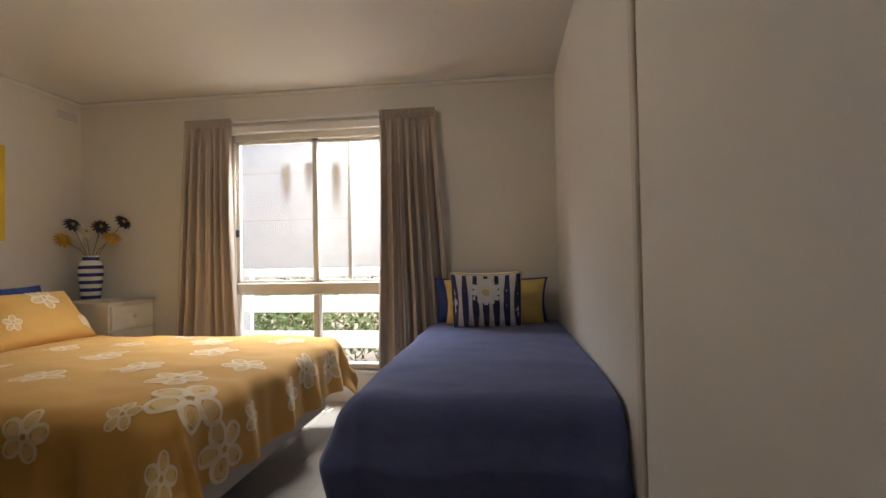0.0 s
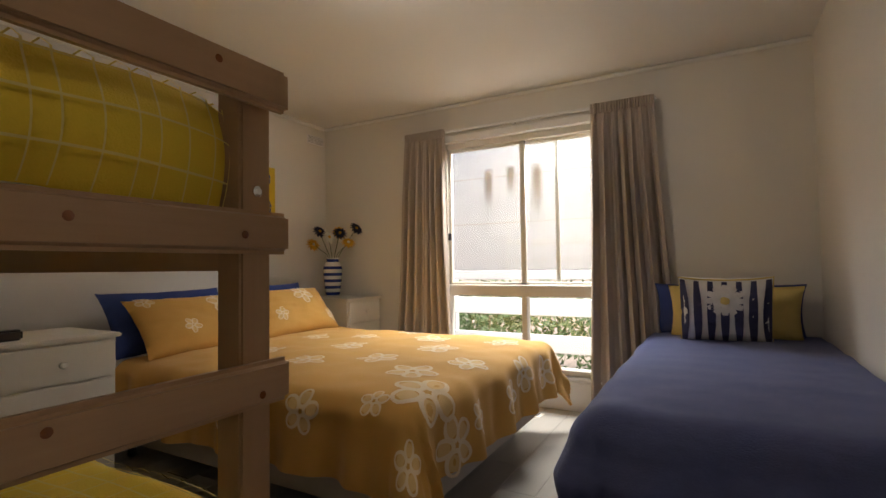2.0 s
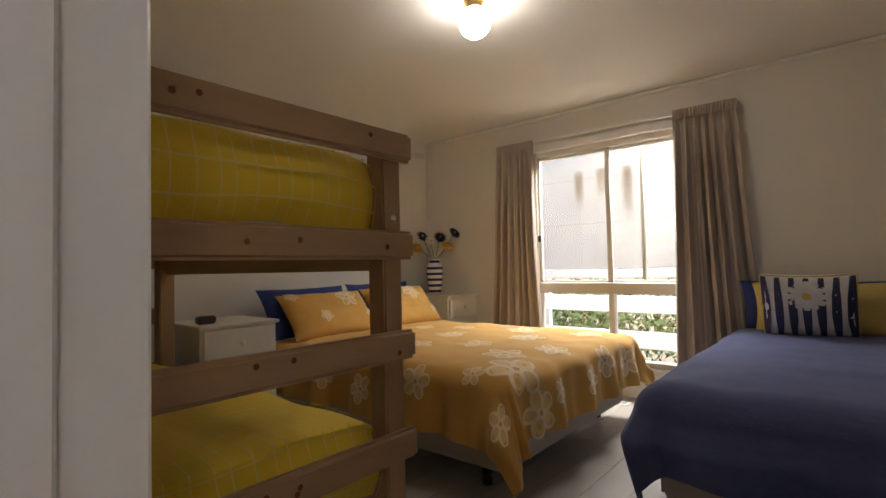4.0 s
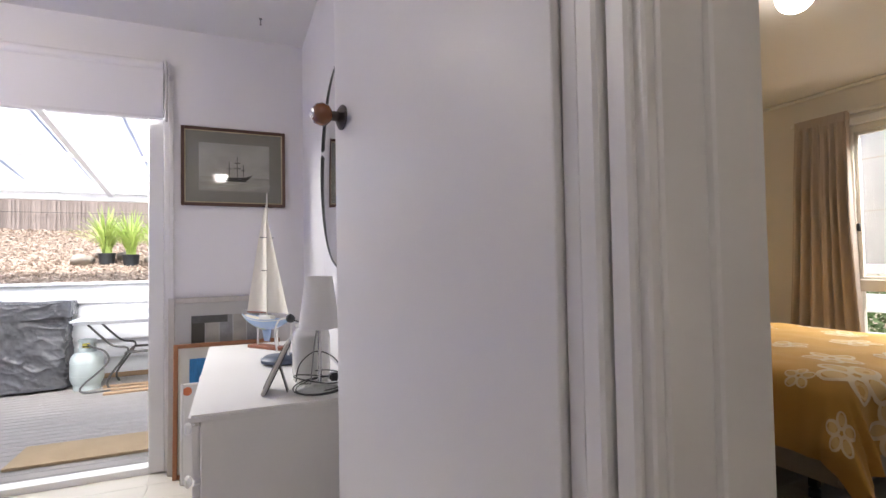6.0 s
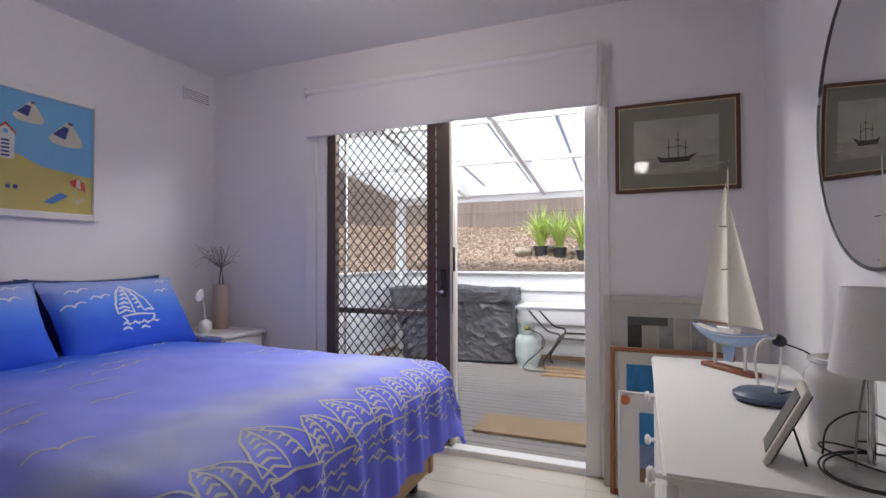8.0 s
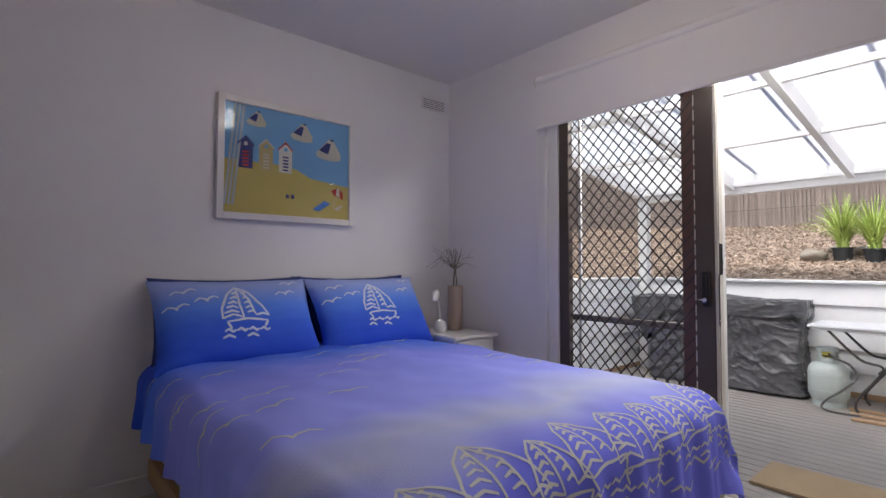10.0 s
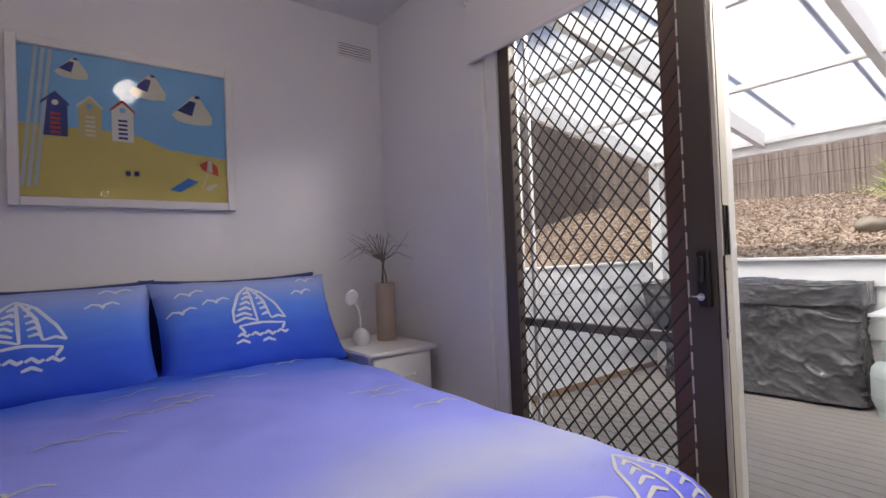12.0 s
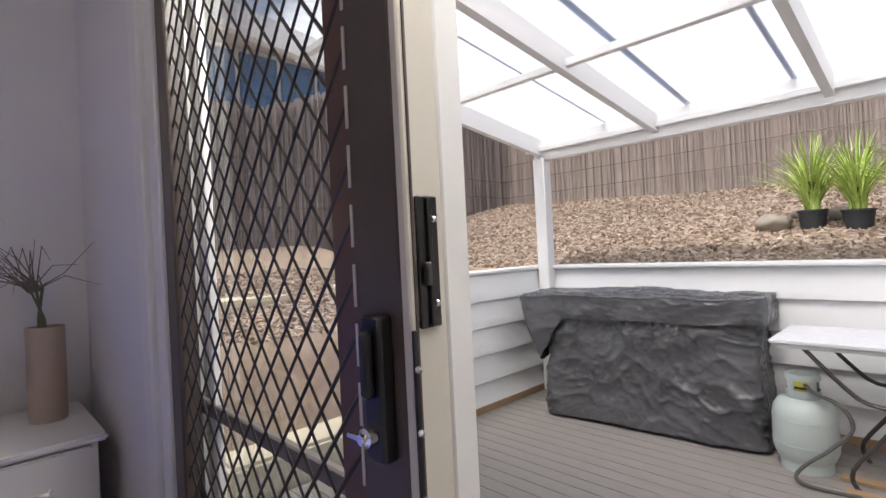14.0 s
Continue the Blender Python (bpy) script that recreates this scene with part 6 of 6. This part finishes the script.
        fs += [(i, i + 1, i + 2, i + 3), (i, i + 4, i + 1), (i + 2, i + 4, i + 3)]
    me = bpy.data.meshes.new("bark_chips")
    me.from_pydata(vs, [], fs)
    me.materials.append(M_CHIP)
    n, k = M_CHIP.node_tree.nodes, M_CHIP.node_tree.links
    ge, cr = n.new("ShaderNodeNewGeometry"), n.new("ShaderNodeValToRGB")
    cr.color_ramp.elements[0].color, cr.color_ramp.elements[1].color = (0.27, 0.205, 0.165, 1), (0.54, 0.45, 0.37, 1)
    k.new(ge.outputs["Random Per Island"], cr.inputs[0])
    k.new(cr.outputs[0], n["Principled BSDF"].inputs["Base Color"])
    tagged(new("bark_chips", me), "loose brown bark chips strewn over the garden bed", "mulch", kind="stuff")
    # brush fences
    for nm, a, b, z0f in (("brush_fence", (-10.1, -7.2), (-10.1, 9.0), 0), ("brush_fence", (-10.1, -7.2), (-2.6, -7.2), 0)):
        f = thing(nm, (a[0], a[1], 0), "grey brown brushwood fence with wire bands", "fence", group="brush fences")
        dx, dy = b[0] - a[0], b[1] - a[1]
        ln = math.hypot(dx, dy)
        rd = random.Random(int(ln * 10))
        vs, fs = [], []
        hgt = 1.75

        def rise_at(x):
            # the fence along the side steps down towards the house
            return 0.0 if dx == 0 else 0.95 * (1 - min(1.0, max(0.0, (x - 2.4) / 2.4)))
        zb = 1.55 if dx == 0 else 1.25
        part("backing", box(-0.035, 0, zb - 0.35, -0.02, dy, zb + hgt - 0.08) if dx == 0 else surface(lambda u, v: (dx * u, -0.03, zb - 0.35 + (hgt + 0.27 + rise_at(dx * u)) * v), 40, 2, 0.015), M_FENCE, f, "dense inner brushwood")
        N = int(ln * 110)
        for i in range(N):
            t = (i + rd.random()) / N
            x, y = dx * t, dy * t
            w = rd.uniform(0.006, 0.014)
            lean = rd.uniform(-0.03, 0.03)
            o = rd.uniform(-0.03, 0.03)
            tx, ty = dx / ln, dy / ln
            nx, ny = -ty, tx
            h = hgt + rise_at(x) + rd.uniform(-0.05, 0.02)
            j = len(vs)
            for (s, q) in ((-1, 0), (1, 0), (0, 1.2)):
                vs.append((x + tx * w * s + nx * (o + w * q), y + ty * w * s + ny * (o + w * q), zb - 0.35))
            for (s, q) in ((-1, 0), (1, 0), (0, 1.2)):
                vs.append((x + tx * (w * s + lean) + nx * (o + w * q), y + ty * (w * s + lean) + ny * (o + w * q), zb + h))
            fs += [(j, j + 1, j + 4, j + 3), (j + 1, j + 2, j + 5, j + 4), (j + 2, j, j + 3, j + 5), (j + 3, j + 4, j + 5)]
        me = bpy.data.meshes.new("brushwood")
        me.from_pydata(vs, [], fs)
        me.materials.append(M_FENCE)
        o = new("brushwood", me)
        o.parent = f
        tagged(o, kind="stuff")
        for h in (0.2, 0.5, 0.8, 1.1):
            if h < hgt:
                part("wire", tube([(0, 0, zb + h), (dx, dy, zb + h)], 0.004, 5), M_STEEL, f).location = (0.05 if dx == 0 else 0, 0.05 if dx else 0, 0)
    # rocks and pots
    for x, y, s in ((-7.28, -2.26, 0.13), (-7.5, -1.85, 0.10), (-7.62, -2.12, 0.08), (-7.3, -1.5, 0.11)):
        bm = bmesh.new()
        bmesh.ops.create_icosphere(bm, subdivisions=3, radius=s)
        for v in bm.verts:
            v.co *= 1 + 0.35 * wobble(v.co.x + x, v.co.y + y, v.co.z, 9)
            v.co.z *= 0.65
        r = place("rock", bm, M_ROCK, None, 60, "rough grey brown garden rock on the mulch", "rock", "garden rocks")
        r.location = (x, y, ground(x, y) + 0.03)
    for k, (x, y) in enumerate(((-7.24, -2.0), (-7.12, -1.72), (-6.92, -1.38))):
        z = ground(x, y)
        pt = thing("potted_grass", (x, y, z - 0.01), "bright green strappy grass in a black nursery pot", "potted plant", group="potted grasses")
        part("pot", lathe([(0.075, 0.0), (0.095, 0.13), (0.102, 0.13), (0.102, 0.145), (0.088, 0.145), (0.085, 0.12)], 18), M_POT, pt)
        bm = bmesh.new()
        rd = random.Random(k)
        for i in range(130):
            a, ln, sp = rd.uniform(0, 6.28), rd.uniform(0.40, 0.72), rd.uniform(0.08, 0.50)
            pts = []
            for j in range(6):
                t = j / 5
                rr = 0.05 * rd.random() * (1 - t) + sp * t ** 1.7
                pts.append((rr * math.cos(a), rr * math.sin(a), 0.12 + ln * (t - 0.28 * t * t * sp * 3)))
            tube(pts, [0.006, 0.0065, 0.006, 0.005, 0.0035, 0.001], 4, bm, flat=0.3)
        part("leaves", bm, M_GRASS, pt)
    # limestone steps beside the deck
    for i in range(4):
        s = place("stone_block", box(-4.45, -4.05 - 0.42 * i, -0.2, -3.45, -3.66 - 0.42 * i, 0.13 + 0.23 * i, 0.02, seg=2), M_LIMESTONE, None, 40, "pale limestone step block beside the deck", "step", "stone steps")
    # boards lying under the table
    for k in range(3):
        o = place("loose_board", box(-0.9, -0.03, 0.0, 0.55, 0.03, 0.018, 0.003), M_RAWWOOD, None, 30, "raw timber board lying on the deck", "board", "loose boards")
        o.matrix_world = pose(-5.50 + 0.13 * k, -0.78 + 0.03 * k, DZ, 0, 0, 90 + 2 * k)
    # distance
    hs = thing("neighbour_house", (-11.0, -14.5, -0.5), "pale house with blue grey glazing up the hill", "house")
    part("wall", box(-1.5, -4.0, 0.0, 4.5, 0.0, 5.75, 0.02), M_FARWALL, hs)
    part("roof", box(-1.9, -4.5, 7.45, 5.1, 0.9, 7.8, 0.03), M_FARWALL, hs)
    part("upper_wall", box(-1.5, -4.0, 5.76, 4.5, -0.05, 7.44, 0.02), M_FARWALL, hs)
    for k in range(5, 9):
        w = part("window", box(-6.6 + 1.2 * k, -0.06, 5.80, -5.5 + 1.2 * k, 0.02, 7.30, 0.02), M_FARBLUE, hs)
        part("window_frame", box(-6.62 + 1.2 * k, 0.0, 5.78, -6.56 + 1.2 * k, 0.04, 7.32, 0.005), M_FARWALL, w)
    slabs = surface(lambda u, v: (-60 + 120 * u, -60 + 120 * v, -0.55 + 0.02 * wobble(u * 9, v * 9)), 20, 20)
    place("ground", slabs, M_MULCH, None, 60, "earth round the house", "ground", kind="structure")


courtyard()


def tarp_cover():
    """A barbecue under a wrinkled cover: a box drawn in, folded and creased."""
    c = thing("barbecue_cover", (-5.76, -2.655, -0.05), "charcoal tarpaulin cover over a barbecue on the deck", "barbecue", 5)
    L, D, Hh = 1.28, 0.56, 0.78

    def rim(u):
        # evenly spaced round a rectangle with softened corners
        w = (u * 2 * (L + D) + D / 2) % (2 * (L + D))
        if w < D:
            px, py = 1 - 2 * w / D, 1.0
        elif w < D + L:
            px, py = -1.0, 1 - 2 * (w - D) / L
        elif w < 2 * D + L:
            px, py = -1 + 2 * (w - D - L) / D, -1.0
        else:
            px, py = 1.0, -1 + 2 * (w - 2 * D - L) / L
        k = (abs(px) ** 14 + abs(py) ** 14) ** (1 / 14)
        return px / k, py / k

    def f(u, v):
        sx, sy = rim(u)
        if v < 0.78:
            q = v / 0.78
            z = Hh * q
            out = 1.0 + 0.05 * (1 - q) - 0.03 * math.sin(q * math.pi)
            if q > 0.86:
                out += 0.05 * (q - 0.86) / 0.14
        else:
            q = (v - 0.78) / 0.22
            z = Hh + 0.035 * math.sin(q * math.pi / 2)
            out = 1.05 * (1 - q)
        q0 = Vector((sx * D / 2, sy * L / 2, z))
        cr = 0.016 * noise.noise(q0 * 3.0)
        for k, am in ((4.0, 0.009), (9.0, 0.006), (20.0, 0.0035)):
            cr += am * (1 - abs(2.2 * noise.noise(Vector((q0.x * k, q0.y * k + q0.z * k * 0.6 * math.sin(q0.y * 4), q0.z * k * 0.8 + k))))) ** 3
        cr -= 0.008
        lim = min(1.0, out)
        x, y = sx * D / 2 * out + cr * sx * 1.6, sy * L / 2 * out + cr * sy * 1.6
        sag = 0.03 * wobble(x, y, 2, 3.0) + 0.018 * wobble(x, y, 8, 9.0) if v >= 0.7 else 0.0
        hem = 0.03 * wobble(x, y, 0, 3) + 0.035 if v < 0.02 else 0.0
        return Vector((x, y, max(0.015, z + sag + hem)))
    part("cover", surface(f, 300, 130), M_TARP, c, "creased charcoal cover", 50)

    def flap(u, v):
        a = 2 * math.pi * u
        sx, sy = rim(u)
        drop = 0.14 + 0.012 * math.sin(5 * a) + 0.03 * wobble(sx, sy, 3, 1.5)
        hump = 0.03 * math.exp(-((sy * L / 2 + 0.15) / 0.45) ** 2)
        wing = max(0.0, -sy - 0.7) / 0.3
        if v < 0.45:
            q = v / 0.45
            o, z, ear = q, Hh + 0.035 + hump * (1 - q ** 3), 0.17 * wing * q ** 3
        else:
            q = (v - 0.45) / 0.55
            o, z, ear = 1.0 + 0.012 * math.sin(q * 2.2), Hh + 0.035 - (drop + 0.32 * wing) * q, 0.17 * wing * (1 - q ** 1.6)
        x, y = sx * (D / 2 + 0.018) * o, sy * (L / 2 + 0.022) * o
        p = Vector((x, y, z))
        w = 0.012 * noise.noise(p * 4) + 0.008 * (1 - abs(2 * noise.noise(p * 9 + Vector((3, 1, 2))))) ** 3 + 0.004 * (1 - abs(2 * noise.noise(p * 22))) ** 3
        side = w if v > 0.4 else 0.0
        return Vector((x + sx * side, y + sy * side - ear, z + w))
    part("hood_flap", surface(flap, 240, 44), M_TARP, c, "loose overlapping top of the cover", 50)
    part("seam", tube([(flap(i / 120, 0.46) + Vector((0, 0, 0.004))) for i in range(120)], 0.004, 5, None, True), M_TARP, c, "stitched seam")
    for y in (-0.6, 0.6):
        for x in (-0.2, 0.2):
            part("leg", lathe([(0.02, 0.0), (0.02, 0.10)], 10, at=(x, y, 0)), M_STEEL, c)


tarp_cover()


def gas_bottle():
    g = thing("gas_bottle", (-5.545, -1.82, -0.05), "pale green gas bottle with a yellow label on the deck", "gas bottle")
    prof = [(0.10, 0.03), (0.120, 0.06), (0.136, 0.10), (0.136, 0.26), (0.130, 0.30), (0.108, 0.335), (0.06, 0.355), (0.03, 0.36)]
    part("cylinder", lathe(prof, 32), M_GAS, g)
    part("foot_ring", lathe([(0.105, 0.0), (0.11, 0.0), (0.11, 0.045), (0.10, 0.045)], 28), M_GAS, g)
    part("collar", lathe([(0.070, 0.345), (0.074, 0.35), (0.074, 0.39), (0.068, 0.39), (0.068, 0.35)], 28), M_GAS, g)
    for a in (-0.9, 0.55, 2.1, 3.6):
        part("collar_post", surface(lambda u, v: (0.071 * math.cos(a + 0.5 * u), 0.071 * math.sin(a + 0.5 * u), 0.388 + 0.05 * v), 6, 1, 0.005), M_GAS, g)
    part("collar_ring", lathe([(0.068, 0.437), (0.074, 0.437), (0.074, 0.462), (0.071, 0.467), (0.068, 0.462)], 28), M_GAS, g)
    for z in (0.13, 0.25):
        part("weld_seam", lathe([(0.1365, z), (0.1385, z + 0.002), (0.1365, z + 0.004)], 32), M_GAS, g)
    part("valve", lathe([(0.02, 0.36), (0.022, 0.42), (0.03, 0.425), (0.03, 0.45), (0.012, 0.455)], 14), M_BRASS, g, "brass valve")
    bm = surface(lambda u, v: (0.062 * math.cos(-0.5 + 1.0 * u), 0.062 * math.sin(-0.5 + u), 0.392 + 0.042 * v), 8, 1)
    part("label", bm, M_LABELY, g, "yellow safety label")
    part("label_band", surface(lambda u, v: (0.063 * math.cos(-0.42 + 0.84 * u), 0.063 * math.sin(-0.42 + 0.84 * u), 0.397 + 0.012 * v), 8, 1), M_BLACK, g, "black print on the label")
    pts = [(0.03, 0.0, 0.43), (0.10, 0.06, 0.40), (0.12, 0.16, 0.36), (0.14, 0.20, 0.27), (0.18, 0.12, 0.17), (0.22, 0.03, 0.09), (0.24, 0.0, 0.03), (0.25, 0.08, 0.010), (0.22, 0.26, 0.010), (0.14, 0.50, 0.010)]
    part("hose", tube(smooth_line(pts), 0.009, 8), M_HOSE, g, "dark grey gas hose")


gas_bottle()


def folding_table():
    t = thing("folding_table", (-5.577, -0.985, -0.05), "white slatted folding table with dark tube legs", "table")
    L, D, z = 1.85, 0.50, 0.64
    for i in range(6):
        x = -D / 2 + i * D / 6
        part("slat", box(x + 0.004, -L / 2, z, x + D / 6 - 0.004, L / 2, z + 0.022, 0.005), M_TABLE, t)
    part("edge_frame", box(-D / 2 + 0.02, -L / 2 + 0.02, z - 0.02, D / 2 - 0.02, L / 2 - 0.02, z, 0.004), M_TABLE, t)
    for s in (-1, 1):
        y0 = s * (L / 2 - 0.12)
        y1 = s * (L / 2 - 0.45)
        for x in (-0.2, 0.2):
            part("leg", tube(smooth_line([(x, y0, z - 0.01), (x, (y0 + y1) / 2 - s * 0.03, 0.42), (x, y1, 0.36), (x, y1 + s * 0.16, 0.10), (x, y1 + s * 0.14, 0.0)]), 0.010, 8), M_STEEL, t)
        part("leg_bar", tube([(-0.2, y1 + s * 0.02, 0.33), (0.2, y1 + s * 0.02, 0.33)], 0.012, 8), M_STEEL, t)
    for x in (-0.2, 0.2):
        part("stretcher", tube([(x, -L / 2 + 0.45, 0.34), (x, L / 2 - 0.45, 0.34)], 0.012, 8), M_STEEL, t)


folding_table()

mat = surface(lambda u, v: (-3.80 + 0.38 * u, -1.74 + 0.78 * v, -0.030 + 0.003 * wobble(u * 4, v * 7, 0, 5)), 20, 30, 0.016)
place("doormat", mat, M_MAT, None, 30, "brown coir doormat on the deck outside the slider", "doormat")


# view from the first bedroom's window
def side_yard():
    s = thing("privacy_screen", (-1.5, 5.6, -0.55), "tall white painted boundary screen with rust streaks", "screen")
    part("panel", box(-4.6, 0.0, 1.55, 4.6, 0.06, 4.2, 0.006), M_SCREEN, s)
    part("lower_board", box(-4.6, -0.02, 1.44, 4.6, 0.05, 1.545, 0.006), M_BOARD, s)
    for x in (-3.6, -1.55, 0.55, 3.6):
        part("post", box(x, 0.07, 0.0, x + 0.09, 0.16, 4.2, 0.006), M_BOARD, s)
    for z in (2.1, 2.65, 3.2, 3.75):
        part("joint", box(-4.6, -0.004, z, 4.6, 0.001, z + 0.006), M_RUST, s)
    for x, l, w in ((-0.96, 0.62, 0.085), (-0.68, 0.45, 0.075), (-0.36, 0.75, 0.085)):
        part("rust_streak", plate(rect(-w, -l, w, 0), (x, -0.001, 2.78), (1, 0, 0), (0, 0, 1), 0.0, 0.003), M_STAIN, s, "soft rust stain", 0)
    f = thing("rail_fence", (-1.5, 5.0, -0.55), "white painted rail fence outside the window", "fence")
    for z in (1.10, 0.74):
        part("rail", box(-4.0, -0.02, z, 4.0, 0.02, z + 0.17, 0.006), M_BOARD, f)
    for x in (-3.0, 0.42, 3.0):
        part("post", box(x, 0.022, 0.0, x + 0.09, 0.11, 1.30, 0.006), M_BOARD, f)
    rnd = random.Random(9)
    for k in range(9):
        x, y = -5.2 + k * 0.9 + rnd.uniform(-0.2, 0.2), 7.2 + rnd.uniform(-0.4, 0.8)
        sh = thing("shrub", (x, y, -0.55), "leafy green garden shrub beyond the rail fence", "shrub", group="garden shrubs")
        part("stem", tube([(0, 0, 0), (0.04, 0.02, 0.5), (-0.03, 0.05, 1.1)], [0.03, 0.022, 0.012], 7), M_RAWWOOD, sh)
        vs, fs = [], []
        for _ in range(1500):
            a, b = rnd.uniform(0, 6.28), rnd.gauss(0, 0.38)
            r = abs(rnd.gauss(0.42, 0.22))
            c = Vector((r * math.cos(a) * 1.2, r * math.sin(a), 0.72 + b))
            d = Vector((rnd.gauss(0, 1), rnd.gauss(0, 1), rnd.gauss(0, 1))).normalized()
            e = d.orthogonal().normalized()
            l, w = rnd.uniform(0.03, 0.07), rnd.uniform(0.012, 0.025)
            i = len(vs)
            vs += [c - d * l, c + e * w, c + d * l, c - e * w]
            fs.append((i, i + 1, i + 2, i + 3))
        me = bpy.data.meshes.new("leaves")
        me.from_pydata(vs, [], fs)
        me.materials.append(M_LEAF)
        o = new("leaves", me)
        o.parent = sh
        tagged(o, kind="stuff")


side_yard()

# outer shell of the house, roof over the rooms
slab("roof", (-3.6, S2 - 0.2, H + 0.1, 4.4, YN + 0.3, H + 0.16), M_TABLE, "flat roof over the rooms", category="roof")


# ---- planks and deck boards ----
def planks(parent_name, x0, x1, y0, y1, mat, label, width=0.18, length=1.25, seed=0, z=-0.012, thick=0.012, kind="floor", gap=0.0006):
    fl = thing(parent_name, ((x0 + x1) / 2, (y0 + y1) / 2, z), label, kind, kind="structure")
    rd = random.Random(seed)
    cx, cy = (x0 + x1) / 2, (y0 + y1) / 2
    cache = {}
    n = math.ceil((x1 - x0) / width)
    for i in range(n):
        a = x0 + i * width
        b = min(a + width, x1)
        y = y0 - rd.uniform(0, length)
        while y < y1:
            s, e = max(y, y0), min(y + length, y1)
            y += length
            if e - s < 0.05:
                continue
            key = (round(b - a, 3), round(e - s, 3))
            if key not in cache:
                bm = box(-(b - a) / 2 + gap, -(e - s) / 2 + 0.0006, 0, (b - a) / 2 - gap, (e - s) / 2 - 0.0006, thick, 0.0012)
                o = part("plank", bm, mat, fl, smooth=0)
                cache[key] = o.data
            else:
                o = new("plank", cache[key])
                o.parent = fl
            o.location = ((a + b) / 2 - cx, (s + e) / 2 - cy, 0)
    return fl


planks("floor_bedroom", XW, XE, -0.07, YN, M_FLOOR, "grey washed timber plank floor of the first bedroom", seed=1)
planks("floor_bedroom_south", SX - 0.02, -0.32, S2, -0.08, M_FLOOR2, "pale washed timber plank floor of the second bedroom", seed=2)
planks("floor_hall", -0.32, 4.2, -1.25, -0.07, M_FLOOR2, "pale washed timber plank floor of the hallway", seed=3)
planks("deck", -6.02, SX - 0.078, -3.64, -0.16, M_DECK, "weathered grey timber deck boards", 0.092, 3.48, 4, -0.075, 0.025, "deck", 0.0028)
